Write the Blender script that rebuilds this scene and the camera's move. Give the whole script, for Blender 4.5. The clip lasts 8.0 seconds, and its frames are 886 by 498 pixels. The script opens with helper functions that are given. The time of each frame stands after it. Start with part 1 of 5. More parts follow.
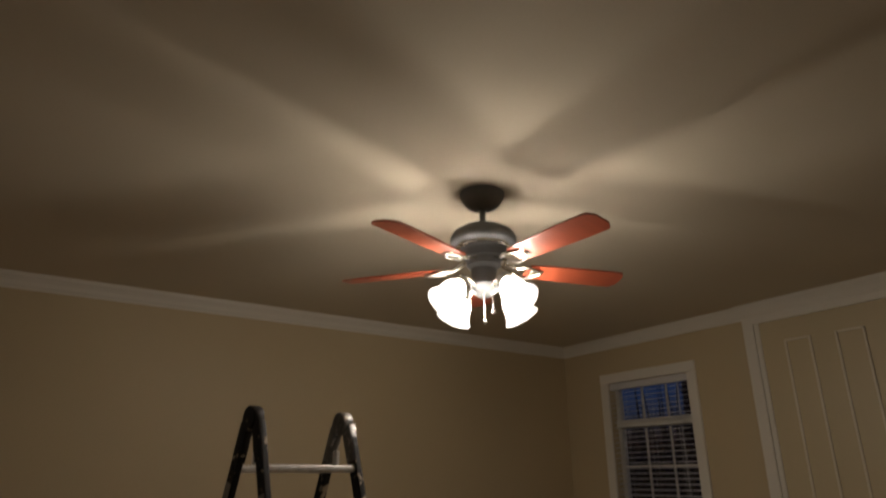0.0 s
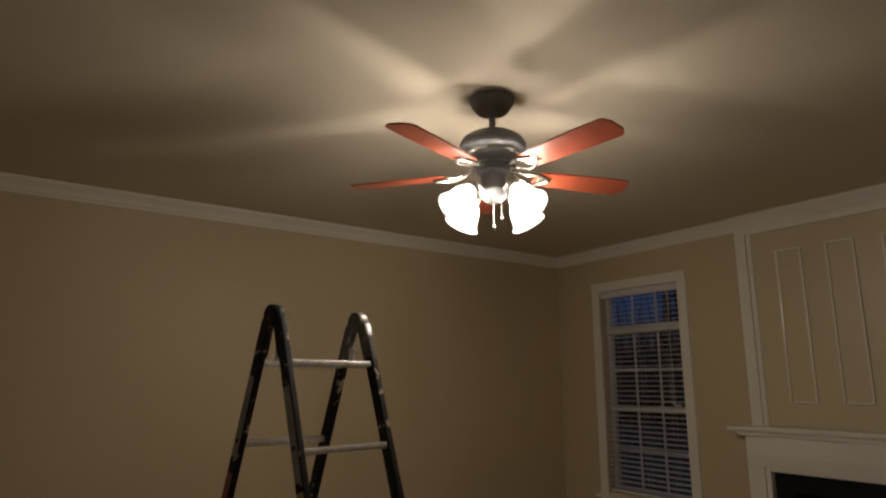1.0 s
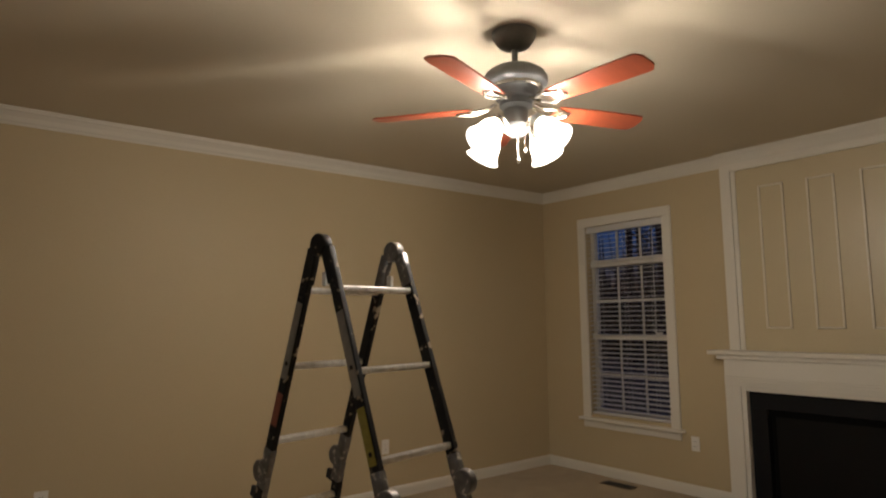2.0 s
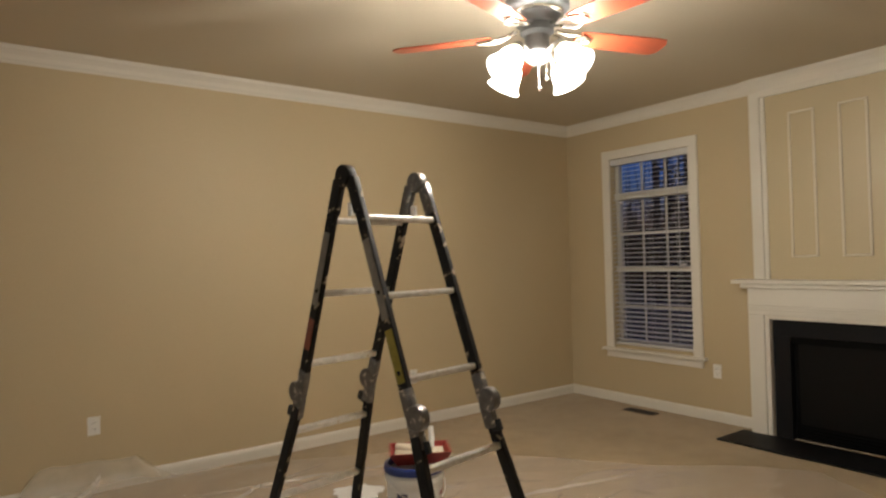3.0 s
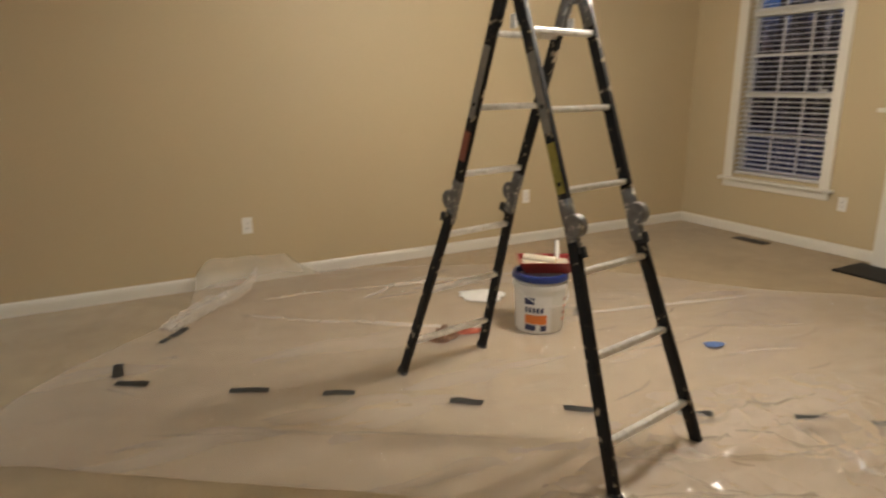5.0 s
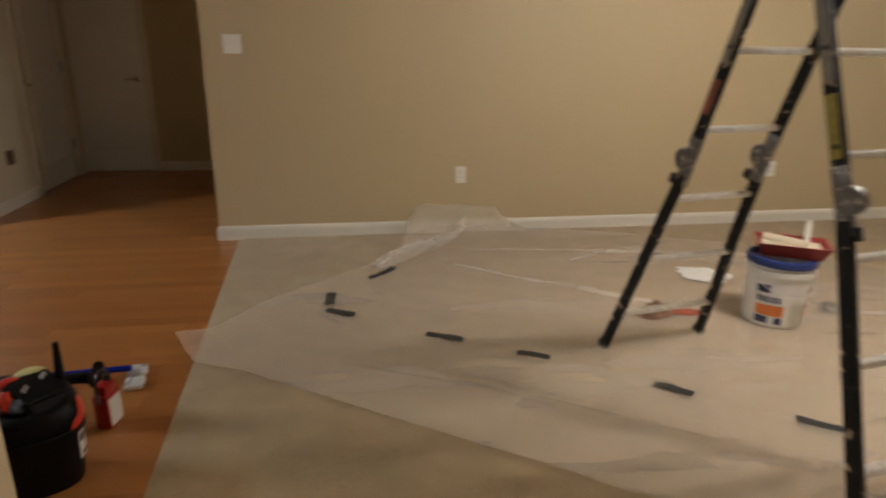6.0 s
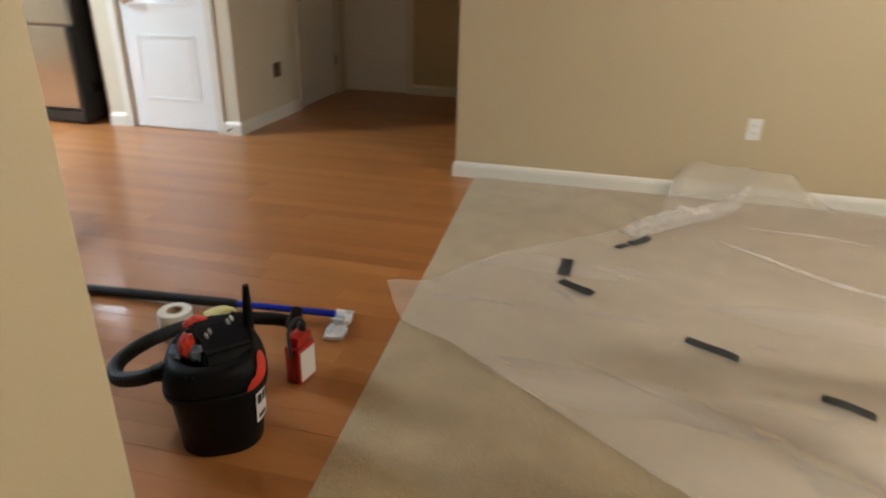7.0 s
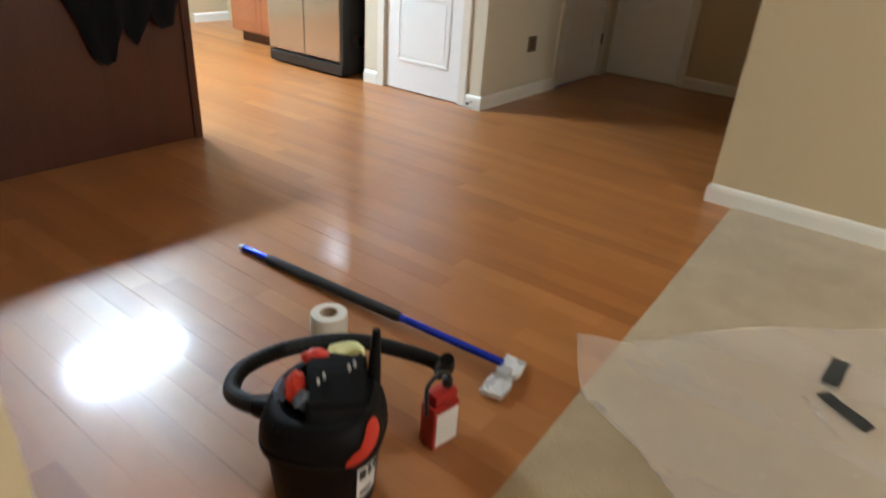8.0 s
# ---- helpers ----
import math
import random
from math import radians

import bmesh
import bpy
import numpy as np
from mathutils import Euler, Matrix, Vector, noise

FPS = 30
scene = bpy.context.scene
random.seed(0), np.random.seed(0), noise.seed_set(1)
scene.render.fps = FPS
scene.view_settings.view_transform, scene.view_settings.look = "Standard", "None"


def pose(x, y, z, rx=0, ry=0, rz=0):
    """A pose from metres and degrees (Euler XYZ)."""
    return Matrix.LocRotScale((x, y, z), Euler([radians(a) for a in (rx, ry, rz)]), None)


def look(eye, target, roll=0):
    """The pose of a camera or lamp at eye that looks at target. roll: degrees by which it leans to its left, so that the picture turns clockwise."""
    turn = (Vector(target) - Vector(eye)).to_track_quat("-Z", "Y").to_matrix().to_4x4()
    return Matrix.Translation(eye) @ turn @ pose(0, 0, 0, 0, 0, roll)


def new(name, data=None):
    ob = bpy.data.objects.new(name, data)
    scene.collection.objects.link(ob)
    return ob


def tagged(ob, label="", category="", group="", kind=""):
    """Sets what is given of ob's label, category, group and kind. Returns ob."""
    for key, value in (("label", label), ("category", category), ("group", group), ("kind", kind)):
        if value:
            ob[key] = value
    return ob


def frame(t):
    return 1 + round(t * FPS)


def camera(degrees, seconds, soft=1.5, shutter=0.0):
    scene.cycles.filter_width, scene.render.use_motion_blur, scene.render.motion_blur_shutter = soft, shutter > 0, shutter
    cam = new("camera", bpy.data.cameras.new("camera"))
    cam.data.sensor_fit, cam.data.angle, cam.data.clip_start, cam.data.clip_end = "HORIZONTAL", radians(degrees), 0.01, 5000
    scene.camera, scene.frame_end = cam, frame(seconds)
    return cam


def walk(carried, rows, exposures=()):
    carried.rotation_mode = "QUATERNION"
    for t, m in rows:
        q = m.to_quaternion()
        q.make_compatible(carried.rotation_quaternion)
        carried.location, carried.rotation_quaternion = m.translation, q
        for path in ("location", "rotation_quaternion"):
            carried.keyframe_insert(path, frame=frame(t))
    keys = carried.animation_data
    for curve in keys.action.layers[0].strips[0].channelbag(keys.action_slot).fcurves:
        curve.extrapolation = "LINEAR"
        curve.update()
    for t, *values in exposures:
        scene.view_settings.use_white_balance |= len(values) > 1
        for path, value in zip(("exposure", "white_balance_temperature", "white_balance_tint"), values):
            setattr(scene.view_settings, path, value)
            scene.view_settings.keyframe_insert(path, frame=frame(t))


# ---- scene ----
cam = camera(70.1, 8.0, soft=2.0, shutter=0.5)
PATH = [
    (0, (0.196, 0.053, 1.538), (1.234, 1.621, 2.216), -0.2),
    (0.5, (0.194, 0.046, 1.507), (1.231, 1.671, 2.039), -0.0),
    (1, (0.101, 0.095, 1.499), (1.219, 1.702, 1.914), -0.0),
    (1.5, (-0.075, 0.178, 1.464), (1.127, 1.745, 1.776), -1.5),
    (1.7, (-0.136, 0.195, 1.458), (1.093, 1.748, 1.74), -0.7),
    (2.8, (-0.204, 0.16, 1.421), (1.0, 1.755, 1.491), -1.8),
    (3, (-0.203, 0.148, 1.406), (0.973, 1.765, 1.442), -1.5),
    (3.5, (-0.248, 0.109, 1.391), (0.809, 1.803, 1.27), -0.8),
    (4, (-0.412, 0.174, 1.365), (0.739, 1.787, 1.093), -2.3),
    (4.2, (-0.463, 0.18, 1.359), (0.691, 1.782, 1.046), -1.8),
    (5.3, (-0.506, 0.188, 1.383), (0.273, 1.941, 0.816), 0.0),
    (5.5, (-0.511, 0.212, 1.377), (0.175, 1.993, 0.781), 0.2),
    (6, (-0.457, 0.344, 1.299), (-0.162, 2.223, 0.682), 0.7),
    (6.5, (-0.527, 0.622, 1.257), (-0.54, 2.495, 0.554), 1.3),
    (7, (-0.52, 0.936, 1.187), (-0.934, 2.717, 0.377), 1.5),
    (7.2, (-0.468, 1.057, 1.192), (-1.014, 2.787, 0.35), 4.1),
    (7.5, (-0.504, 1.214, 1.16), (-1.357, 2.787, 0.266), 3.9),
    (7.7, (-0.51, 1.317, 1.163), (-1.49, 2.789, 0.229), 3.3),
    (8, (-0.62, 1.454, 1.173), (-1.665, 2.891, 0.256), 4.1),
]
EXPOSURES = [(0, -2.95, 6750, 14), (1.0, -2.75, 6750, 14), (1.7, -2.2, 6750, 13), (2.8, -1.2, 6550, 10), (3.5, -0.85, 6450, 9), (4.2, -0.66, 6450, 9),
             (5.5, -0.7, 6400, 9), (6.0, -0.8, 6250, 11), (6.5, -0.38, 5950, 8), (7.0, -0.15, 5780, 6), (7.7, 0.0, 5700, 4), (8.0, 0.0, 5650, 4)]
walk(cam, [(t, look(eye, target, roll)) for t, eye, target, roll in PATH], EXPOSURES)

# ---- world: dusk outside ----
world = bpy.data.worlds.new("dusk")
scene.world = world
world.use_nodes = True
wn = world.node_tree
sky = wn.nodes.new("ShaderNodeTexSky")
sky.sky_type = "NISHITA"
sky.sun_disc = False
sky.sun_elevation, sky.sun_rotation = radians(1.0), radians(250)
sky.ozone_density = 6.0
dusk_tint = wn.nodes.new("ShaderNodeMix")
dusk_tint.data_type, dusk_tint.blend_type = "RGBA", "MULTIPLY"
dusk_tint.inputs["Factor"].default_value = 1.0
dusk_tint.inputs["B"].default_value = (1.35, 0.78, 0.9, 1)
wn.links.new(sky.outputs["Color"], dusk_tint.inputs["A"])
wn.links.new(dusk_tint.outputs["Result"], wn.nodes["Background"].inputs["Color"])
wn.nodes["Background"].inputs["Strength"].default_value = 0.9

BULB_GLOW, KITCHEN_GLOW = 3300.0, 375.0

# room plan, metres
NORTH, EAST, CEIL = 4.68, 4.72, 2.745
CORNER_X = -1.325          # end of the north wall
NEAR_X, NEAR_Y = -1.167, 1.571  # end of the wall beside the opening
SOUTH = -2.6


# ---- materials ----
def nodes_of(name):
    m = bpy.data.materials.new(name)
    m.use_nodes = True
    return m, m.node_tree, m.node_tree.nodes["Principled BSDF"]


def lk(nt, a, b):
    nt.links.new(a, b)


def noise_tex(nt, scale, detail=4.0, stretch=None, coord="Object", world=False):
    tc = nt.nodes.new("ShaderNodeTexCoord")
    n = nt.nodes.new("ShaderNodeTexNoise")
    n.inputs["Scale"].default_value = scale
    n.inputs["Detail"].default_value = detail
    src = nt.nodes.new("ShaderNodeNewGeometry").outputs["Position"] if world else tc.outputs[coord]
    if stretch:
        mp = nt.nodes.new("ShaderNodeMapping")
        mp.inputs["Scale"].default_value = stretch
        lk(nt, src, mp.inputs["Vector"])
        src = mp.outputs["Vector"]
    lk(nt, src, n.inputs["Vector"])
    return n


def ramp(nt, fac, stops):
    r = nt.nodes.new("ShaderNodeValToRGB")
    el = r.color_ramp.elements
    while len(el) < len(stops):
        el.new(0.5)
    for e, (p, c) in zip(el, stops):
        e.position, e.color = p, (*c, 1)
    lk(nt, fac, r.inputs["Fac"])
    return r


def shade(c, k):
    return tuple(min(1.0, v * k) for v in c)


def surf(name, col, rough=0.6, metal=0.0, big=1.5, small=60.0, vary=0.12, bump=0.1, dist=0.002, spec=0.5, stretch=None, rvary=0.1, coat=0.0):
    """Base colour with broad and fine variation, uneven gloss and fine relief."""
    m, nt, p = nodes_of(name)
    n1, n2 = noise_tex(nt, big, 3, stretch), noise_tex(nt, small, 5, stretch)
    mx = nt.nodes.new("ShaderNodeMath")
    mx.operation = "ADD"
    lk(nt, n1.outputs["Fac"], mx.inputs[0])
    lk(nt, n2.outputs["Fac"], mx.inputs[1])
    hf = nt.nodes.new("ShaderNodeMath")
    hf.operation = "MULTIPLY"
    hf.inputs[1].default_value = 0.5
    lk(nt, mx.outputs[0], hf.inputs[0])
    r = ramp(nt, hf.outputs[0], [(0.3, shade(col, 1 - vary)), (0.7, shade(col, 1 + vary))])
    lk(nt, r.outputs["Color"], p.inputs["Base Color"])
    mr = nt.nodes.new("ShaderNodeMapRange")
    mr.inputs["To Min"].default_value, mr.inputs["To Max"].default_value = max(0.02, rough - rvary), min(1, rough + rvary)
    lk(nt, n1.outputs["Fac"], mr.inputs["Value"])
    lk(nt, mr.outputs["Result"], p.inputs["Roughness"])
    p.inputs["Metallic"].default_value = metal
    p.inputs["Specular IOR Level"].default_value = spec
    p.inputs["Coat Weight"].default_value = coat
    if bump:
        b = nt.nodes.new("ShaderNodeBump")
        b.inputs["Strength"].default_value, b.inputs["Distance"].default_value = bump, dist
        lk(nt, n2.outputs["Fac"], b.inputs["Height"])
        lk(nt, b.outputs["Normal"], p.inputs["Normal"])
    return m


def splattered(name, col, spot, rough, metal, lo=0.62, hi=0.66, scale=28.0):
    """A surface with specks and smears of dried paint."""
    m, nt, p = nodes_of(name)
    n = noise_tex(nt, scale, 5)
    n2 = noise_tex(nt, 140, 3)
    r = ramp(nt, n.outputs["Fac"], [(0.25, shade(col, 0.8)), (lo, shade(col, 1.2)), (hi, spot)])
    lk(nt, r.outputs["Color"], p.inputs["Base Color"])
    rr = ramp(nt, n.outputs["Fac"], [(lo, (rough,) * 3), (hi, (0.7,) * 3)])
    lk(nt, rr.outputs["Color"], p.inputs["Roughness"])
    p.inputs["Specular IOR Level"].default_value = 0.5 if metal else 0.22
    if metal:
        rm = ramp(nt, n.outputs["Fac"], [(lo, (metal,) * 3), (hi, (0,) * 3)])
        lk(nt, rm.outputs["Color"], p.inputs["Metallic"])
    b = nt.nodes.new("ShaderNodeBump")
    b.inputs["Strength"].default_value, b.inputs["Distance"].default_value = 0.15, 0.001
    lk(nt, n2.outputs["Fac"], b.inputs["Height"])
    lk(nt, b.outputs["Normal"], p.inputs["Normal"])
    return m


def glow(name, col, strength):
    m, nt, p = nodes_of(name)
    p.inputs["Base Color"].default_value = (0.8, 0.8, 0.8, 1)
    p.inputs["Emission Color"].default_value = (*col, 1)
    p.inputs["Emission Strength"].default_value = strength
    return m


def plastic_film(name, col, lo, hi):
    """Thin clear sheeting: mostly see-through, milky, with a glossy creased skin."""
    m, nt, p = nodes_of(name)
    turn = nt.nodes.new("ShaderNodeMapping")
    turn.inputs["Rotation"].default_value = (0, 0, radians(35))
    turn.inputs["Scale"].default_value = (0.3, 1.6, 1.0)
    tc = nt.nodes.new("ShaderNodeTexCoord")
    lk(nt, tc.outputs["Object"], turn.inputs["Vector"])
    n, n2, n3 = noise_tex(nt, 1.5, 4), noise_tex(nt, 2.6, 3), noise_tex(nt, 24.0, 3)
    for k in (n, n2):
        lk(nt, turn.outputs["Vector"], k.inputs["Vector"])
    p.inputs["Base Color"].default_value = col + (1,)
    p.inputs["Roughness"].default_value = 0.11
    p.inputs["Specular IOR Level"].default_value = 0.9
    r = ramp(nt, n.outputs["Fac"], [(0.3, (lo,) * 3), (0.7, (hi,) * 3)])
    lk(nt, r.outputs["Color"], p.inputs["Alpha"])
    # sharp creases run along the zero lines of the noise
    fold = ramp(nt, n2.outputs["Fac"], [(0.36, (0.0,) * 3), (0.5, (1.0,) * 3), (0.64, (0.0,) * 3)])
    b = nt.nodes.new("ShaderNodeBump")
    b.inputs["Strength"].default_value, b.inputs["Distance"].default_value = 0.22, 0.008
    lk(nt, fold.outputs["Color"], b.inputs["Height"])
    c = nt.nodes.new("ShaderNodeBump")
    c.inputs["Strength"].default_value, c.inputs["Distance"].default_value = 0.35, 0.004
    lk(nt, n3.outputs["Fac"], c.inputs["Height"])
    lk(nt, b.outputs["Normal"], c.inputs["Normal"])
    lk(nt, c.outputs["Normal"], p.inputs["Normal"])
    return m


def shade_glass():
    """Lightly frosted glass: most bulb light passes; added emission stands in for scattered glow."""
    m, nt, p = nodes_of("frosted_shade_glass")
    p.inputs["Base Color"].default_value = (0.92, 0.92, 0.9, 1)
    p.inputs["Roughness"].default_value = 0.3
    p.inputs["Emission Color"].default_value = (1.0, 0.95, 0.86, 1)
    p.inputs["Emission Strength"].default_value = 75.0
    p.inputs["Alpha"].default_value = 0.12
    return m


def plank_wood(name, island=False):
    m, nt, p = nodes_of(name)
    if island:
        g = nt.nodes.new("ShaderNodeNewGeometry")
        rnd = g.outputs["Random Per Island"]
    else:
        g = nt.nodes.new("ShaderNodeObjectInfo")
        rnd = g.outputs["Random"]
    grain = noise_tex(nt, 3.6, 8, (1.0, 2.1, 1.0), world=True)
    fine = noise_tex(nt, 5.0, 4, (1.0, 3.5, 1.0), world=True)
    base = ramp(nt, rnd, [(0.0, (0.30, 0.106, 0.026)), (0.3, (0.365, 0.142, 0.036)), (0.6, (0.335, 0.125, 0.031)), (0.85, (0.405, 0.168, 0.046)), (1.0, (0.28, 0.096, 0.023))])
    gr = ramp(nt, grain.outputs["Fac"], [(0.3, (0.86, 0.83, 0.80)), (0.46, (0.97,) * 3), (0.56, (1.02,) * 3), (0.72, (1.1, 1.12, 1.13))])
    mu = nt.nodes.new("ShaderNodeMix")
    mu.data_type, mu.blend_type = "RGBA", "MULTIPLY"
    mu.inputs["Factor"].default_value = 1.0
    lk(nt, base.outputs["Color"], mu.inputs["A"])
    lk(nt, gr.outputs["Color"], mu.inputs["B"])
    lk(nt, mu.outputs["Result"], p.inputs["Base Color"])
    rr = ramp(nt, grain.outputs["Fac"], [(0.2, (0.36,) * 3), (0.8, (0.48,) * 3)])
    lk(nt, rr.outputs["Color"], p.inputs["Roughness"])
    p.inputs["Coat Weight"].default_value = 0.45
    p.inputs["Coat Roughness"].default_value = 0.12
    b = nt.nodes.new("ShaderNodeBump")
    b.inputs["Strength"].default_value, b.inputs["Distance"].default_value = 0.1, 0.0012
    lk(nt, fine.outputs["Fac"], b.inputs["Height"])
    lk(nt, b.outputs["Normal"], p.inputs["Normal"])
    return m


def carpet_mat():
    m, nt, p = nodes_of("carpet")
    big, mid, fine = noise_tex(nt, 1.1, 4), noise_tex(nt, 7, 5), noise_tex(nt, 260, 3)
    r1 = ramp(nt, big.outputs["Fac"], [(0.3, (0.355, 0.262, 0.145)), (0.7, (0.445, 0.336, 0.195))])
    r2 = ramp(nt, fine.outputs["Fac"], [(0.3, (0.7,) * 3), (0.7, (1.15,) * 3)])
    r3 = ramp(nt, mid.outputs["Fac"], [(0.3, (0.9,) * 3), (0.7, (1.06,) * 3)])
    prev = r1.outputs["Color"]
    for r in (r2, r3):
        mu = nt.nodes.new("ShaderNodeMix")
        mu.data_type, mu.blend_type = "RGBA", "MULTIPLY"
        mu.inputs["Factor"].default_value = 1.0
        lk(nt, prev, mu.inputs["A"])
        lk(nt, r.outputs["Color"], mu.inputs["B"])
        prev = mu.outputs["Result"]
    lk(nt, prev, p.inputs["Base Color"])
    p.inputs["Roughness"].default_value = 0.95
    p.inputs["Specular IOR Level"].default_value = 0.1
    p.inputs["Sheen Weight"].default_value = 0.3
    b = nt.nodes.new("ShaderNodeBump")
    b.inputs["Strength"].default_value, b.inputs["Distance"].default_value = 0.6, 0.004
    lk(nt, fine.outputs["Fac"], b.inputs["Height"])
    lk(nt, b.outputs["Normal"], p.inputs["Normal"])
    return m


WALL = surf("beige_wall_paint", (0.52, 0.42, 0.265), 0.55, big=0.8, small=180, vary=0.04, bump=0.12, dist=0.0012, spec=0.35)
CREAM = surf("cream_wall_paint", (0.62, 0.555, 0.43), 0.5, big=0.8, small=180, vary=0.04, bump=0.12, dist=0.0012, spec=0.35)
CEILING = surf("ceiling_paint", (0.59, 0.525, 0.41), 0.9, big=0.7, small=160, vary=0.03, bump=0.2, dist=0.0015, spec=0.2)
TRIM = surf("white_trim_paint", (0.72, 0.685, 0.61), 0.35, big=2, small=90, vary=0.03, bump=0.05)
PANELTRIM = surf("cream_moulding", (0.72, 0.66, 0.54), 0.25, big=1, small=140, vary=0.04, bump=0.05)
PANEL = surf("panel_paint", (0.54, 0.45, 0.29), 0.4, big=1, small=140, vary=0.04, bump=0.1)
DOORW = surf("white_door_paint", (0.8, 0.8, 0.79), 0.32, big=2, small=120, vary=0.02, bump=0.05)
CARPET = carpet_mat()
PLANK = plank_wood("floor_plank")
PLANKS = plank_wood("floor_plank_field", True)
SUBFLOOR = surf("dark_joint", (0.12, 0.055, 0.025), 0.9, bump=0)
FILM = plastic_film("plastic_film", (0.79, 0.68, 0.585), 0.26, 0.46)
FOLDFILM = plastic_film("gathered_film", (0.87, 0.80, 0.72), 0.2, 0.52)
CREASEFILM = plastic_film("creased_film", (0.86, 0.79, 0.72), 0.08, 0.34)
THINFILM = plastic_film("stretched_film", (0.74, 0.65, 0.52), 0.22, 0.5)
BLACKMETAL = splattered("black_rail_paint", (0.008, 0.007, 0.006), (0.36, 0.29, 0.21), 0.55, 0.0, 0.63, 0.67)
ALU = splattered("worn_aluminium", (0.72, 0.71, 0.68), (0.58, 0.50, 0.38), 0.3, 0.55, 0.64, 0.7, 36)
HINGE = splattered("hinge_metal", (0.16, 0.155, 0.15), (0.6, 0.55, 0.46), 0.35, 0.7, 0.58, 0.66, 40)
RUBBER = surf("black_rubber", (0.02, 0.02, 0.02), 0.75, vary=0.3)
GREYLABEL = surf("grey_label", (0.22, 0.20, 0.17), 0.55, small=40, vary=0.3)
YELLOWLABEL = surf("yellow_label", (0.32, 0.26, 0.03), 0.5, small=40, vary=0.3)
REDLABEL = surf("red_label", (0.25, 0.06, 0.03), 0.5, small=40, vary=0.35)
PEWTER = surf("pewter_fan_metal", (0.2, 0.205, 0.21), 0.55, 0.5, vary=0.1, bump=0.04)
BRASS = surf("brushed_nickel", (0.55, 0.52, 0.46), 0.25, 0.95, vary=0.08, bump=0.03)
BLADE = surf("cherry_blade", (0.30, 0.062, 0.028), 0.36, big=3, small=30, vary=0.2, bump=0.04, stretch=(1.0, 9.0, 1.0), coat=0.3)
BULB = glow("lit_bulb", (1.0, 0.92, 0.80), BULB_GLOW)
SHADE_GLASS = shade_glass()
KITCHEN_PANEL = glow("kitchen_light_diffuser", (0.86, 0.96, 1.0), KITCHEN_GLOW)
SOOT = surf("black_slate", (0.007, 0.007, 0.008), 0.5, spec=0.18, big=3, small=50, vary=0.3, bump=0.1)
FIREBOX = surf("firebox_black", (0.004, 0.004, 0.004), 0.85, spec=0.08, vary=0.3)
DARKGLASS = surf("dark_fire_glass", (0.006, 0.006, 0.006), 0.3, spec=0.15, vary=0.1, bump=0, rvary=0.03)
BLIND = surf("white_blind_slat", (0.6, 0.59, 0.58), 0.45, vary=0.04, bump=0)
PLATE = surf("white_plate", (0.78, 0.76, 0.72), 0.3, vary=0.03, bump=0)
BRONZE = surf("bronze_plate", (0.16, 0.11, 0.075), 0.4, 0.3, vary=0.1, bump=0)
SLOT = surf("dark_slot", (0.03, 0.03, 0.03), 0.6, bump=0)
VENT = surf("brown_vent", (0.09, 0.055, 0.035), 0.4, 0.3)
TAPE = surf("dark_grey_tape", (0.075, 0.078, 0.074), 0.5, big=8, small=70, vary=0.3, bump=0.3)
BLUETAPE = surf("blue_tape", (0.11, 0.19, 0.42), 0.6, small=60, vary=0.15)
PAILWHITE = surf("white_pail_plastic", (0.74, 0.73, 0.69), 0.38, vary=0.05, bump=0.03)
PAILBLUE = surf("blue_plastic", (0.022, 0.04, 0.17), 0.35, vary=0.15, bump=0.05)
PAILORANGE = surf("orange_print", (0.75, 0.22, 0.05), 0.4, vary=0.08, bump=0)
NAVY = surf("navy_print", (0.03, 0.035, 0.10), 0.4, vary=0.1, bump=0)
TRAYRED = surf("red_tray_plastic", (0.26, 0.03, 0.026), 0.35, small=25, vary=0.2)
WETPAINT = surf("pale_paint", (0.62, 0.55, 0.42), 0.25, vary=0.05, small=20)
PAPER = surf("white_paper", (0.76, 0.75, 0.72), 0.8, vary=0.04)
RAG = surf("stained_rag", (0.21, 0.12, 0.075), 0.9, big=12, small=60, vary=0.5, bump=0.5, dist=0.004)
REDRAG = surf("red_rag", (0.38, 0.10, 0.06), 0.85, big=12, small=60, vary=0.3, bump=0.4, dist=0.004)
VACBLACK = surf("black_vacuum_plastic", (0.005, 0.005, 0.0055), 0.5, small=200, vary=0.2, bump=0.15, spec=0.14)
HOSE = surf("black_hose", (0.009, 0.009, 0.009), 0.6, spec=0.25, vary=0.2)
# jug red darkened in the base colour to stand in for its shadow side
SHADEDJUGRED = surf("shaded_red_jug_plastic", (0.34, 0.012, 0.010), 0.32, vary=0.12, bump=0.03)
RED = surf("red_plastic", (0.56, 0.034, 0.018), 0.35, vary=0.1, bump=0.03)
WHITEPLASTIC = surf("white_label", (0.78, 0.77, 0.75), 0.4, vary=0.04, bump=0)
YELLOW = surf("pale_yellow_cloth", (0.7, 0.68, 0.32), 0.8, vary=0.1)
DUSTYBLUE = surf("dusty_blue_cloth", (0.16, 0.2, 0.28), 0.85, vary=0.2)
POLEBLUE = surf("blue_anodised_pole", (0.02, 0.05, 0.62), 0.28, 0.6, vary=0.06, bump=0)
FOAM = surf("black_foam_grip", (0.017, 0.017, 0.018), 0.85, vary=0.2, bump=0.3)
PADGREY = surf("grey_mop_head", (0.5, 0.51, 0.52), 0.35, 0.2, vary=0.1)
FOIL = surf("silver_foil_pad", (0.72, 0.73, 0.74), 0.28, 0.35, big=26, small=60, vary=0.16, bump=0.7, dist=0.008)
CARD = surf("cardboard_core", (0.36, 0.25, 0.15), 0.85, vary=0.1)
